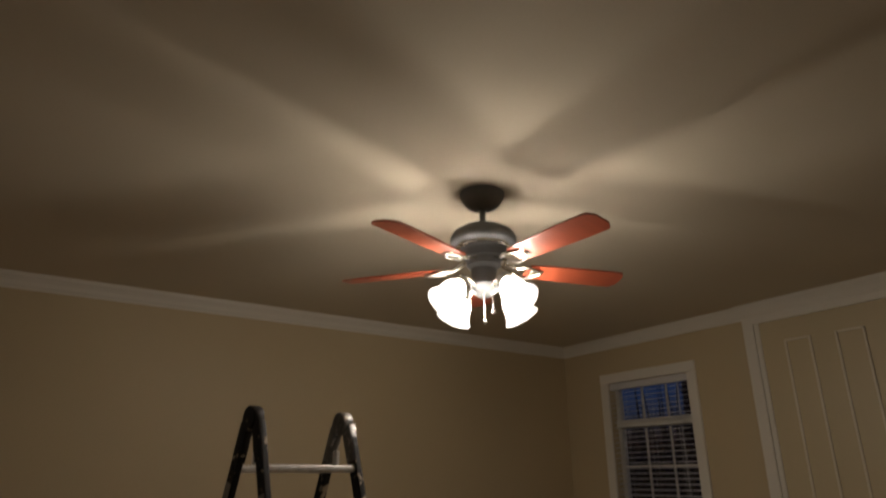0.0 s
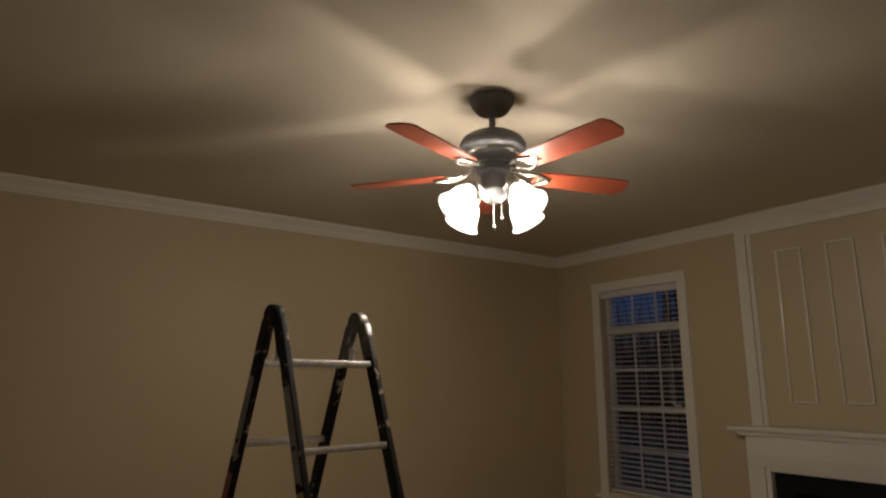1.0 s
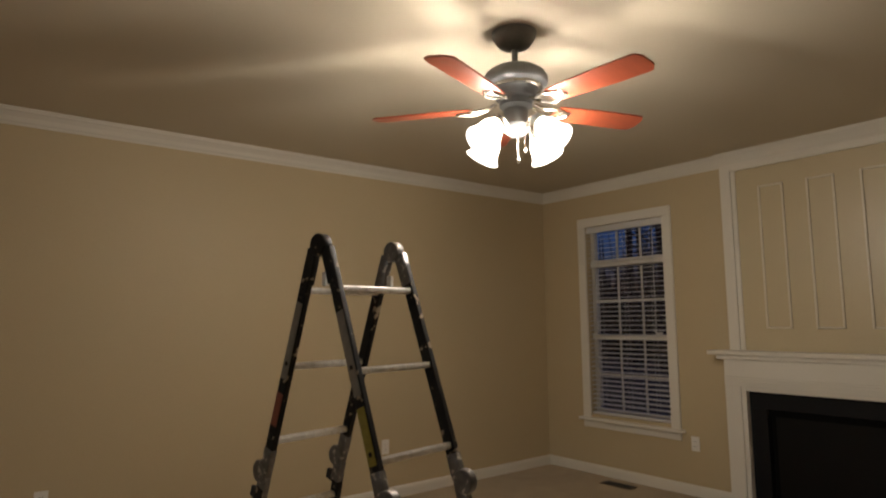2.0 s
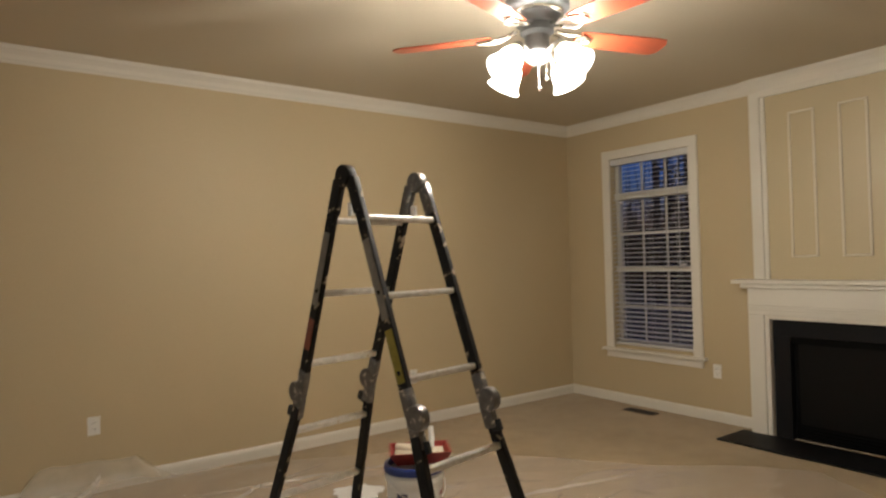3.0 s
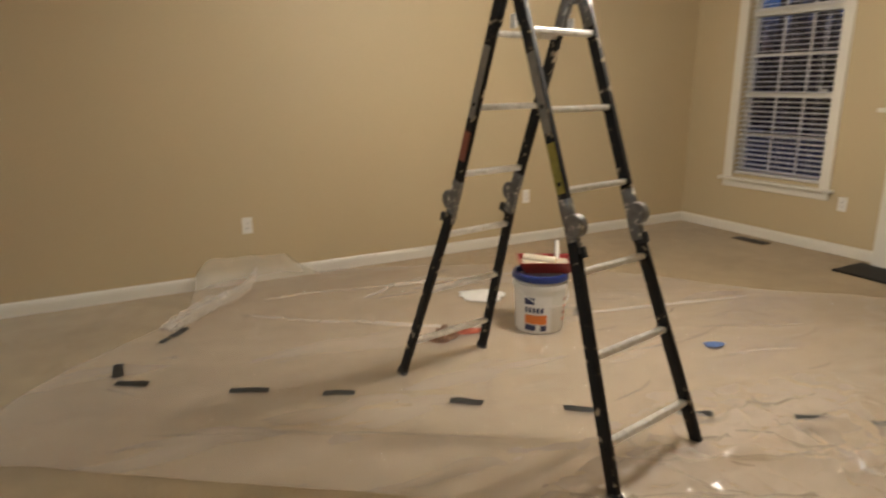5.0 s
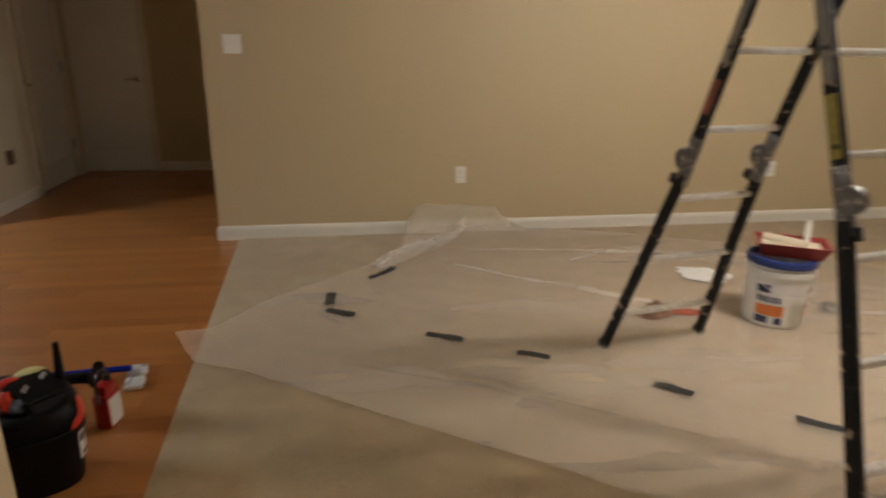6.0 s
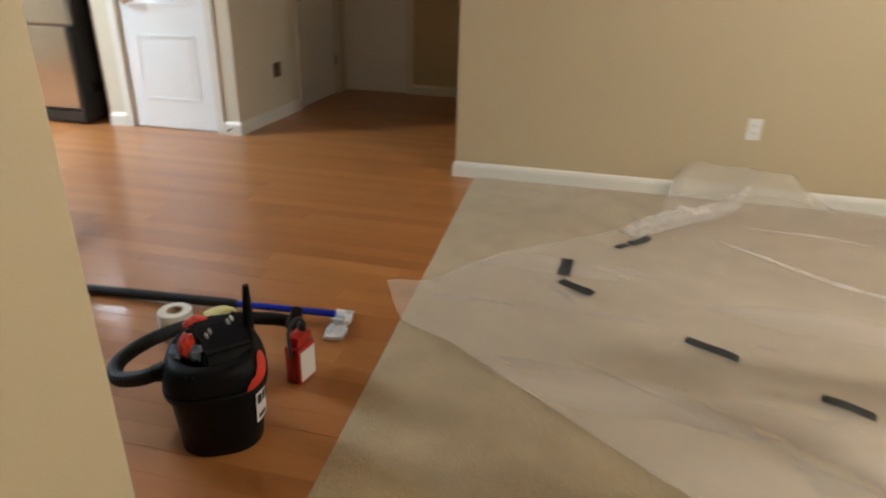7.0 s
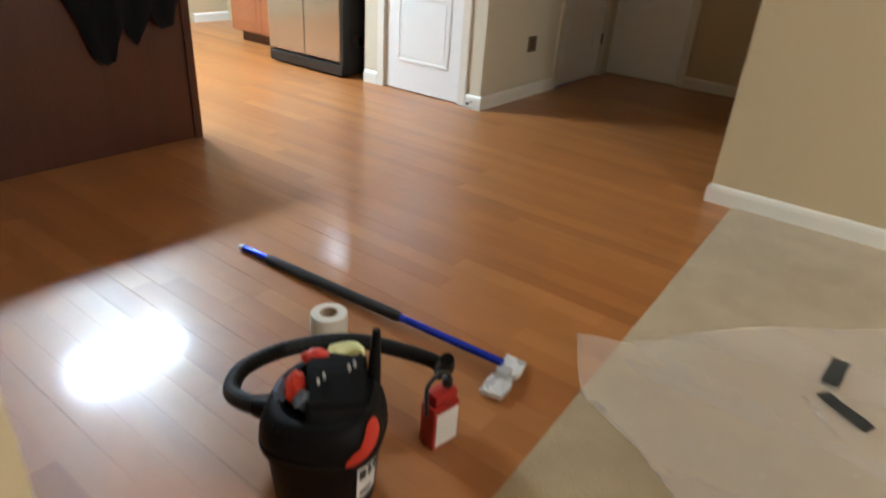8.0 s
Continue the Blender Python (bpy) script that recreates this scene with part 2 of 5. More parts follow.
TAPEWHITE = surf("masking_roll", (0.7, 0.66, 0.56), 0.55, vary=0.06)
CABINET = surf("cherry_cabinet", (0.30, 0.105, 0.04), 0.35, big=2, small=24, vary=0.2, bump=0.05, stretch=(6.0, 6.0, 0.7), coat=0.2)
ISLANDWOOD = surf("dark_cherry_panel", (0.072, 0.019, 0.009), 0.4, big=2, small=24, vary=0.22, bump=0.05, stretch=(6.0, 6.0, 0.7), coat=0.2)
COUNTER = surf("dark_stone_counter", (0.06, 0.05, 0.045), 0.2, small=90, vary=0.5, bump=0)
STEEL = surf("brushed_steel", (0.5, 0.48, 0.46), 0.2, 0.95, big=2, small=80, vary=0.05, bump=0.06, stretch=(1.0, 1.0, 0.05))
BLACKGLOSS = surf("black_appliance", (0.013, 0.013, 0.014), 0.3, vary=0.15)
CLOTH = surf("black_cloth", (0.012, 0.012, 0.014), 0.9, big=10, small=120, vary=0.3, bump=0.4, dist=0.003)
BARK = surf("dark_bark", (0.03, 0.026, 0.022), 0.9, vary=0.3)
LEAF = surf("dark_foliage", (0.028, 0.027, 0.026), 0.9, vary=0.4)
GRASS = surf("lawn", (0.05, 0.05, 0.04), 0.95, vary=0.3)


def glass():
    m, nt, p = nodes_of("window_glass")
    p.inputs["Transmission Weight"].default_value = 1.0
    p.inputs["Roughness"].default_value = 0.0
    p.inputs["IOR"].default_value = 1.45
    return m


GLASS = glass()


# ---- mesh helpers ----
def add_box(bm, c, s, bevel=0.0, m=None):
    r = bmesh.ops.create_cube(bm, size=1.0)
    vs = r["verts"]
    bmesh.ops.scale(bm, vec=s, verts=vs)
    if bevel:
        es = list({e for v in vs for e in v.link_edges})
        out = bmesh.ops.bevel(bm, geom=es, offset=bevel, segments=2, profile=0.6, affect="EDGES")
        vs = list({v for f in out["faces"] for v in f.verts} | {v for v in vs if v.is_valid})
    bmesh.ops.translate(bm, vec=c, verts=vs)
    if m is not None:
        bmesh.ops.transform(bm, matrix=m, verts=vs)
    return vs


def box(lo, hi, bevel=0.0, m=None):
    bm = bmesh.new()
    add_box(bm, [(a + b) / 2 for a, b in zip(lo, hi)], [abs(b - a) for a, b in zip(lo, hi)], bevel, m)
    return bm


def add_lathe(bm, prof, seg=32, m=None, close=False):
    rings = []
    for r, z in prof:
        rings.append([bm.verts.new((r * math.cos(2 * math.pi * i / seg), r * math.sin(2 * math.pi * i / seg), z)) for i in range(seg)])
    for a, b in zip(rings, rings[1:]):
        for i in range(seg):
            j = (i + 1) % seg
            bm.faces.new((a[i], a[j], b[j], b[i]))
    if close:
        bm.faces.new(rings[0][::-1])
        bm.faces.new(rings[-1])
    if m is not None:
        bmesh.ops.transform(bm, matrix=m, verts=[v for r in rings for v in r])
    return bm


def lathe(prof, seg=32, m=None, close=False):
    return add_lathe(bmesh.new(), prof, seg, m, close)


def add_tube(bm, pts, rad, seg=10):
    pts = [Vector(p) for p in pts]
    rings = []
    up = Vector((0, 0, 1))
    for i, p in enumerate(pts):
        d = (pts[min(i + 1, len(pts) - 1)] - pts[max(i - 1, 0)]).normalized()
        a = d.cross(up)
        if a.length < 1e-3:
            a = d.cross(Vector((1, 0, 0)))
        a.normalize()
        b = a.cross(d).normalized()
        r = rad[i] if isinstance(rad, (list, tuple)) else rad
        rings.append([bm.verts.new(p + r * (math.cos(2 * math.pi * k / seg) * a + math.sin(2 * math.pi * k / seg) * b)) for k in range(seg)])
    for a, b in zip(rings, rings[1:]):
        for k in range(seg):
            j = (k + 1) % seg
            bm.faces.new((a[k], a[j], b[j], b[k]))
    bm.faces.new(rings[0][::-1])
    bm.faces.new(rings[-1])
    return bm


def tube(pts, rad, seg=10):
    return add_tube(bmesh.new(), pts, rad, seg)


def smooth_path(pts, n=8):
    """A Catmull-Rom curve through the points."""
    pts = [Vector(p) for p in pts]
    q = [pts[0] * 2 - pts[1], *pts, pts[-1] * 2 - pts[-2]]
    out = []
    for a, b, c, d in zip(q, q[1:], q[2:], q[3:]):
        for i in range(n):
            t = i / n
            out.append(0.5 * (2 * b + (c - a) * t + (2 * a - 5 * b + 4 * c - d) * t * t + (3 * b - a - 3 * c + d) * t ** 3))
    return out + [pts[-1]]


def prism(poly, h, m=None):
    """A flat outline in x and y, raised by h."""
    bm = bmesh.new()
    lo = [bm.verts.new((x, y, 0)) for x, y in poly]
    hi = [bm.verts.new((x, y, h)) for x, y in poly]
    bm.faces.new(lo[::-1])
    bm.faces.new(hi)
    n = len(poly)
    for i in range(n):
        j = (i + 1) % n
        bm.faces.new((lo[i], lo[j], hi[j], hi[i]))
    if m is not None:
        bmesh.ops.transform(bm, matrix=m, verts=bm.verts)
    return bm


def mesh_of(name, bm, mat, smooth=False):
    bmesh.ops.recalc_face_normals(bm, faces=bm.faces)
    me = bpy.data.meshes.new(name)
    bm.to_mesh(me)
    bm.free()
    me.materials.append(mat)
    if smooth:
        me.shade_smooth()
        me.set_sharp_from_angle(angle=radians(40))
    return me


def thing(name, label, category, x=0, y=0, z=0, rz=0, group="", kind=""):
    e = new(name)
    e.empty_display_size = 0.1
    e.matrix_basis = pose(x, y, z, 0, 0, rz)
    return tagged(e, label, category, group, kind)


def part(name, bm, mat, parent, label="", smooth=False):
    ob = new(name, mesh_of(name, bm, mat, smooth))
    ob.parent = parent
    return tagged(ob, label) if label else ob


def solid(name, bm, mat, label, category, kind="", group="", smooth=False):
    return tagged(new(name, mesh_of(name, bm, mat, smooth)), label, category, group, kind)


# ---- structure ----
def wall(name, lo, hi, label="smooth beige painted wall", mat=WALL):
    return solid(name, box(lo, hi), mat, label, "wall", "structure")


T = 0.12
wall("wall_north", (CORNER_X, NORTH, 0), (EAST + T, NORTH + T, CEIL))
wall("wall_hall_east", (CORNER_X, NORTH + T, 0), (CORNER_X + T, 7.3, CEIL))
# east wall with the window opening
WY0, WY1, WZ0, WZ1 = 3.285, 4.13, 0.555, 2.335


def wall_with_opening():
    bm = bmesh.new()
    x0, x1 = EAST, EAST + 0.15
    for lo, hi in [((x0, SOUTH, 0), (x1, WY0, CEIL)), ((x0, WY1, 0), (x1, NORTH, CEIL)), ((x0, WY0, 0), (x1, WY1, WZ0)), ((x0, WY0, WZ1), (x1, WY1, CEIL))]:
        add_box(bm, [(a + b) / 2 for a, b in zip(lo, hi)], [b - a for a, b in zip(lo, hi)])
    return bm


solid("wall_east", wall_with_opening(), WALL, "beige painted wall with a window opening", "wall", "structure")
wall("wall_south", (-7.47, SOUTH - T, 0), (EAST + 0.15, SOUTH, CEIL))
wall("wall_west_near", (NEAR_X - T, SOUTH, 0), (NEAR_X, NEAR_Y, CEIL))
# pantry and hall walls, with the door openings
PY = 5.17
DX0, DX1 = -4.005, -3.288
wall("wall_pantry_pier", (DX1, PY, 0), (-3.095, PY + T, CEIL), "cream painted wall pier beside the pantry door", CREAM)
wall("wall_pantry_side", (-4.22, PY, 0), (DX0, PY + T, CEIL), "cream painted wall beside the pantry door", CREAM)
wall("wall_pantry_head", (DX0, PY, 2.03), (DX1, PY + T, CEIL), "cream painted wall over the pantry door", CREAM)
wall("wall_hall_west", (-3.215, PY + T, 0), (-3.095, 6.27, CEIL), "cream hallway wall in shade", CREAM)
wall("wall_hall_west_head", (-3.215, 6.27, 2.03), (-3.095, 7.07, CEIL), "cream hallway wall over a door", CREAM)
wall("wall_hall_west_end", (-3.215, 7.07, 0), (-3.095, 7.3, CEIL), "cream hallway wall in shade", CREAM)
wall("wall_hall_north", (-3.335, 7.3, 0), (CORNER_X + T, 7.42, CEIL), "beige hallway end wall in shade")
wall("wall_kitchen_north", (-7.35, 6.12, 0), (-4.22, 6.24, CEIL))
wall("wall_fridge_side", (-4.34, PY + T, 0), (-4.22, 6.12, CEIL))
wall("wall_kitchen_west", (-7.47, SOUTH, 0), (-7.35, 6.6, CEIL))


def plane_box(name, lo, hi, mat, label, cat):
    return solid(name, box(lo, hi), mat, label, cat, "structure")


plane_box("ceiling", (-7.47, SOUTH - T, CEIL), (EAST + 0.15, 7.42, CEIL + 0.1), CEILING, "flat off-white painted ceiling", "ceiling")
solid("subfloor", box((-7.47, SOUTH, -0.12), (EAST, 7.3, -0.02)), SUBFLOOR, "dark subfloor under the boards", "floor", "structure")


def carpet_edge(y):
    return -1.07 - (y - 1.55) * 0.13 / 3.13


def carpet():
    bm = bmesh.new()
    ny, nx = 60, 60
    ys = [SOUTH + (NORTH - SOUTH) * j / ny for j in range(ny + 1)]
    rows = []
    for y in ys:
        x0 = carpet_edge(y) if y > NEAR_Y - 0.02 else NEAR_X
        row = [bm.verts.new((x0, y, -0.02))]
        for i in range(nx + 1):
            x = x0 + (EAST - x0) * (i / nx) ** 1.2
            z = 0.008 + 0.003 * noise.noise((x * 3, y * 3, 0))
            if i == 0:
                z = 0.002
            row.append(bm.verts.new((x, y, z)))
        rows.append(row)
    for a, b in zip(rows, rows[1:]):
        for i in range(nx + 1):
            bm.faces.new((a[i], a[i + 1], b[i + 1], b[i]))
    return bm


solid("carpet_floor", carpet(), CARPET, "tan short-pile wall-to-wall carpet", "floor", "structure", smooth=True)


def trim_run(name, prof, p0, p1, inward, mat=TRIM, label="", cat="trim"):
    """A moulding: the profile (out from the wall, height) swept from p0 to p1."""
    bm = bmesh.new()
    rings = [[bm.verts.new((p[0] + inward[0] * o, p[1] + inward[1] * o, z)) for o, z in prof] for p in (p0, p1)]
    n = len(prof)
    for i in range(n):
        j = (i + 1) % n
        bm.faces.new((rings[0][i], rings[0][j], rings[1][j], rings[1][i]))
    bm.faces.new(rings[0])
    bm.faces.new(rings[1][::-1])
    return solid(name, bm, mat, label, cat, "structure")


BASE = [(0, 0), (0.016, 0), (0.016, 0.068), (0.012, 0.084), (0.005, 0.094), (0, 0.096)]
CROWN = [(0, CEIL - 0.095), (0.008, CEIL - 0.095), (0.013, CEIL - 0.083), (0.022, CEIL - 0.075), (0.036, CEIL - 0.05), (0.058, CEIL - 0.028), (0.068, CEIL - 0.022), (0.072, CEIL - 0.012), (0.08, CEIL - 0.008), (0.08, CEIL - 0.001), (0, CEIL - 0.001)]
BL, CL = "white painted baseboard", "white painted crown moulding"
trim_run("baseboard_north", BASE, (CORNER_X, NORTH), (EAST, NORTH), (0, -1), label=BL, cat="baseboard")
trim_run("baseboard_corner_return", BASE, (CORNER_X, NORTH - 0.016), (CORNER_X, 7.3), (-1, 0), label=BL, cat="baseboard")
trim_run("baseboard_east", BASE, (EAST, 2.735), (EAST, NORTH), (-1, 0), label=BL, cat="baseboard")
trim_run("baseboard_east_south", BASE, (EAST, SOUTH), (EAST, 1.265), (-1, 0), label=BL, cat="baseboard")
trim_run("baseboard_west_near", BASE, (NEAR_X, SOUTH), (NEAR_X, NEAR_Y), (1, 0), label=BL, cat="baseboard")
trim_run("baseboard_pantry", BASE, (DX1 + 0.075, PY), (-3.079, PY), (0, -1), label=BL, cat="baseboard")
trim_run("baseboard_pantry_side", BASE, (-4.22, PY), (DX0 - 0.075, PY), (0, -1), label=BL, cat="baseboard")
trim_run("baseboard_hall_west", BASE, (-3.095, PY), (-3.095, 6.2), (1, 0), label=BL, cat="baseboard")
trim_run("baseboard_hall_north", BASE, (-2.36, 7.3), (CORNER_X, 7.3), (0, -1), label=BL, cat="baseboard")
trim_run("baseboard_kitchen_west", BASE, (-7.35, 5.66), (-7.35, 6.12), (1, 0), label=BL, cat="baseboard")
trim_run("crown_north", CROWN, (CORNER_X, NORTH), (EAST, NORTH), (0, -1), label=CL)
trim_run("crown_east", CROWN, (EAST, 2.733), (EAST, NORTH), (-1, 0), label=CL)
trim_run("crown_breast", CROWN, (EAST - 0.03, 1.267), (EAST - 0.03, 2.733), (-1, 0), label=CL)
trim_run("crown_east_south", CROWN, (EAST, SOUTH), (EAST, 1.267), (-1, 0), label=CL)
trim_run("crown_west_near", CROWN, (NEAR_X, SOUTH), (NEAR_X, NEAR_Y), (1, 0), label=CL)


# ---- window with blind ----
def window():
    w = thing("window_1", "white double-hung window with a transom above, dusk outside", "window", kind="structure")
    c = 0.085
    x0 = EAST - 0.02
    part("casing", box((x0, WY0 - c, WZ0 - 0.03), (EAST + 0.002, WY0, WZ1), 0.004), TRIM, w)
    part("casing", box((x0, WY1, WZ0 - 0.03), (EAST + 0.002, WY1 + c, WZ1), 0.004), TRIM, w)
    part("casing", box((x0 - 0.002, WY0 - c, WZ1), (EAST + 0.002, WY1 + c, WZ1 + c), 0.004), TRIM, w)
    part("window_sill", box((EAST - 0.055, WY0 - c - 0.035, WZ0 - 0.055), (EAST + 0.05, WY1 + c + 0.035, WZ0 - 0.03), 0.006), TRIM, w)
    part("apron", box((EAST - 0.017, WY0 - c, WZ0 - 0.12), (EAST, WY1 + c, WZ0 - 0.055), 0.004), TRIM, w)
    fx0, fx1 = EAST + 0.075, EAST + 0.13
    f = bmesh.new()
    for lo, hi in [((fx0, WY0, WZ0 - 0.03), (fx1, WY0 + 0.04, WZ1)), ((fx0, WY1 - 0.04, WZ0 - 0.03), (fx1, WY1, WZ1)),
                   ((fx0, WY0 + 0.04, WZ1 - 0.04), (fx1, WY1 - 0.04, WZ1)), ((fx0, WY0 + 0.04, WZ0 - 0.03), (fx1, WY1 - 0.04, WZ0 + 0.04))]:
        add_box(f, [(a + b) / 2 for a, b in zip(lo, hi)], [b - a for a, b in zip(lo, hi)], 0.003)
    part("window_frame", f, TRIM, w)
    part("transom_bar", box((fx0 - 0.018, WY0, 1.935), (fx1, WY1, 2.01), 0.004), TRIM, w)
    part("meeting_rail", box((fx0 - 0.018, WY0, 1.255), (fx1 - 0.01, WY1, 1.30), 0.004), TRIM, w)
    part("sash_lock", box((fx0 - 0.016, 3.39, 1.295), (fx0 + 0.02, 3.44, 1.325), 0.004), TRIM, w)
    wy = WY1 - WY0
    for z0, z1, hor in [(0.595, 1.255, 1), (1.30, 1.935, 1), (2.01, 2.295, 0)]:
        p = part("pane", box((fx0 + 0.024, WY0 + 0.04, z0), (fx0 + 0.03, WY1 - 0.04, z1)), GLASS, w)
        p.visible_shadow = False
        for k in (1, 2):
            y = WY0 + 0.04 + (wy - 0.08) * k / 3
            part("muntin", box((fx0 + 0.012, y - 0.009, z0), (fx0 + 0.022, y + 0.009, z1)), TRIM, w)
        if hor:
            zm = (z0 + z1) / 2
            part("muntin", box((fx0 + 0.010, WY0 + 0.04, zm - 0.009), (fx0 + 0.021, WY1 - 0.04, zm + 0.009)), TRIM, w)
    return w


def blind():
    b = thing("window_blind", "white horizontal slat blind lowered with slats open", "blind")
    x = EAST + 0.028
    part("headrail", box((x - 0.028, WY0 + 0.004, WZ1 - 0.062), (x + 0.026, WY1 - 0.004, WZ1 - 0.004), 0.003), BLIND, b)
    z = WZ1 - 0.09
    slat = None
    zs = []
    while z > WZ0 + 0.03:
        zs.append(z)
        z -= 0.043
    for z in zs:
        if slat is None:
            bm = bmesh.new()
            rows = []
            for i in range(5):
                u = (i / 4 - 0.5) * 0.048
                h = 0.003 * (1 - (2 * u / 0.048) ** 2)
                rows.append([[bm.verts.new((u, y, h + dz)) for dz in (0, 0.0022)] for y in (WY0 + 0.012, WY1 - 0.012)])
            for a, c in zip(rows, rows[1:]):
                for dz in (0, 1):
                    bm.faces.new((a[0][dz], a[1][dz], c[1][dz], c[0][dz]))
            for r in (rows[0], rows[-1]):
                bm.faces.new((r[0][0], r[1][0], r[1][1], r[0][1]))
            slat = part("slat", bm, BLIND, b)
            me = slat.data
        else:
            slat = new("slat", me)
            slat.parent = b
        slat.matrix_basis = pose(x, 0, z, 0, -8, 0)
    part("bottom_rail", box((x - 0.025, WY0 + 0.01, zs[-1] - 0.05), (x + 0.025, WY1 - 0.01, zs[-1] - 0.028), 0.003), BLIND, b)
    for y in (WY0 + 0.14, (WY0 + WY1) / 2, WY1 - 0.14):
        for dx in (-0.026, 0.026):
            part("ladder_cord", tube([(x + dx, y, zs[-1] - 0.03), (x + dx, y, WZ1 - 0.06)], 0.0013, 5), BLIND, b)
    part("tilt_wand", tube([(x - 0.034, WY0 + 0.11, 1.34), (x - 0.03, WY0 + 0.11, WZ1 - 0.06)], 0.003, 8), BLIND, b)
    part("tassel", lathe([(0.004, 0.03), (0.008, 0.02), (0.011, 0.0), (0.004, -0.004)], 10, pose(x - 0.034, WY0 + 0.11, 1.32), True), BLIND, b)
    return b


window()
blind()


# ---- fireplace ----
FY = 2.0


def panel_wall():
    o = thing("overmantel", "beige panelled chimney front framed by white boards", "panelling", kind="structure")
    x = EAST - 0.028
    part("board", box((x, FY + 0.65, 1.19), (EAST, FY + 0.733, CEIL), 0.003), TRIM, o)
    part("board", box((x, FY - 0.733, 1.19), (EAST, FY - 0.65, CEIL), 0.003), TRIM, o)
    part("board", box((x, FY - 0.65, CEIL - 0.14), (EAST, FY + 0.65, CEIL), 0.003), TRIM, o)
    for y0, y1 in ((0.614, 0.648), (-0.648, -0.614)):
        part("bead", box((EAST - 0.018, FY + y0, 1.19), (EAST, FY + y1, CEIL - 0.14), 0.005), TRIM, o)
    part("panel_field", box((EAST - 0.008, FY - 0.614, 1.19), (EAST, FY + 0.614, CEIL - 0.14)), PANEL, o)
    for k in (-1, 0, 1):
        c = FY + 0.348 * k
        m = 0.016
        for a, b in [((c - 0.094, 1.36), (c - 0.094 + m, 2.455)), ((c + 0.094 - m, 1.36), (c + 0.094, 2.455)),
                     ((c - 0.094 + m, 1.36), (c + 0.094 - m, 1.36 + m)), ((c - 0.094 + m, 2.455 - m), (c + 0.094 - m, 2.455))]:
            part("panel_moulding", box((EAST - 0.022, a[0], a[1]), (EAST - 0.008, b[0], b[1]), 0.005), PANELTRIM, o, "cream panel moulding")
    return o


def fireplace():
    f = thing("fireplace", "white painted fireplace mantel round a black firebox", "fireplace")
    x = 4.58
    part("mantel_shelf", box((x - 0.045, FY - 0.84, 1.165), (EAST - 0.03, FY + 0.84, 1.195), 0.006), TRIM, f)
    part("bed_moulding", box((x - 0.02, FY - 0.78, 1.13), (EAST - 0.03, FY + 0.78, 1.165), 0.01), TRIM, f)
    part("frieze", box((x, FY - 0.73, 0.93), (EAST - 0.002, FY + 0.73, 1.13), 0.004), TRIM, f)
    for k in range(3):
        part("reeding", box((x - 0.006, FY - 0.73, 0.99 - 0.018 * k), (x + 0.002, FY + 0.73, 1.0 - 0.018 * k), 0.003), TRIM, f)
    for s in (1, -1):
        part("leg", box((x, FY + s * 0.61, 0), (EAST - 0.002, FY + s * 0.73, 0.93), 0.004), TRIM, f)
        part("inner_bead", box((x + 0.012, FY + s * 0.575, 0), (EAST - 0.004, FY + s * 0.61, 0.93), 0.006), TRIM, f)
        part("surround", box((x + 0.06, FY + s * 0.45, 0.0), (EAST - 0.006, FY + s * 0.575, 0.77), 0.002), SOOT, f, "black slate surround")
    part("inner_bead", box((x + 0.012, FY - 0.575, 0.897), (EAST - 0.004, FY + 0.575, 0.93), 0.006), TRIM, f)
    part("surround", box((x + 0.06, FY - 0.575, 0.77), (EAST - 0.006, FY + 0.575, 0.897), 0.002), SOOT, f, "black slate surround")
    part("firebox", box((x + 0.115, FY - 0.45, 0.0), (EAST - 0.004, FY + 0.45, 0.77)), FIREBOX, f)
    part("fire_glass", box((x + 0.10, FY - 0.41, 0.12), (x + 0.114, FY + 0.41, 0.72)), DARKGLASS, f, "dark glass front")
    part("frame_bar", box((x + 0.085, FY - 0.45, 0.72), (x + 0.114, FY + 0.45, 0.77), 0.003), FIREBOX, f)
    for k in range(4):
        part("louvre", box((x + 0.09, FY - 0.43, 0.02 + 0.024 * k), (x + 0.114, FY + 0.43, 0.032 + 0.024 * k), 0.002), FIREBOX, f)
    return f


panel_wall()
fireplace()
solid("hearth_slab", box((4.22, FY - 0.81, 0.0), (4.60, FY + 0.81, 0.022), 0.003), SOOT, "flat black slate hearth slab set in the carpet", "hearth")


# ---- electric plates, vent ----
def outlet(x, y, z, rz, label, PLATE=PLATE, w=0.036):
    """A duplex outlet; the plate faces local -y."""
    o = thing("wall_outlet", label, "outlet", x, y, z, rz, "wall outlets")
    part("plate", box((-w, -0.006, -0.058), (w, 0, 0.058), 0.003), PLATE, o)
    for s in (1, -1):
        part("socket", box((-0.017, -0.009, s * 0.02 - 0.014), (0.017, -0.005, s * 0.02 + 0.014), 0.003), PLATE, o)
        for dx in (-0.007, 0.007):
            part("slot", box((dx - 0.0012, -0.0096, s * 0.02 - 0.005), (dx + 0.0012, -0.0085, s * 0.02 + 0.006)), SLOT, o)
    part("screw", lathe([(0.003, 0), (0.002, 0.0015)], 10, pose(0, -0.0055, 0, 90), True), PLATE, o)
    return o


outlet(0.344, NORTH, 0.424, 0, "white duplex outlet plate on the beige wall")
outlet(2.745, NORTH, 0.424, 0, "white duplex outlet plate on the beige wall")
outlet(EAST, 3.082, 0.424, -90, "white duplex outlet plate between window and fireplace")
outlet(-3.095, 5.81, 0.40, 90, "brown double outlet plate on the hallway wall", BRONZE, 0.06)


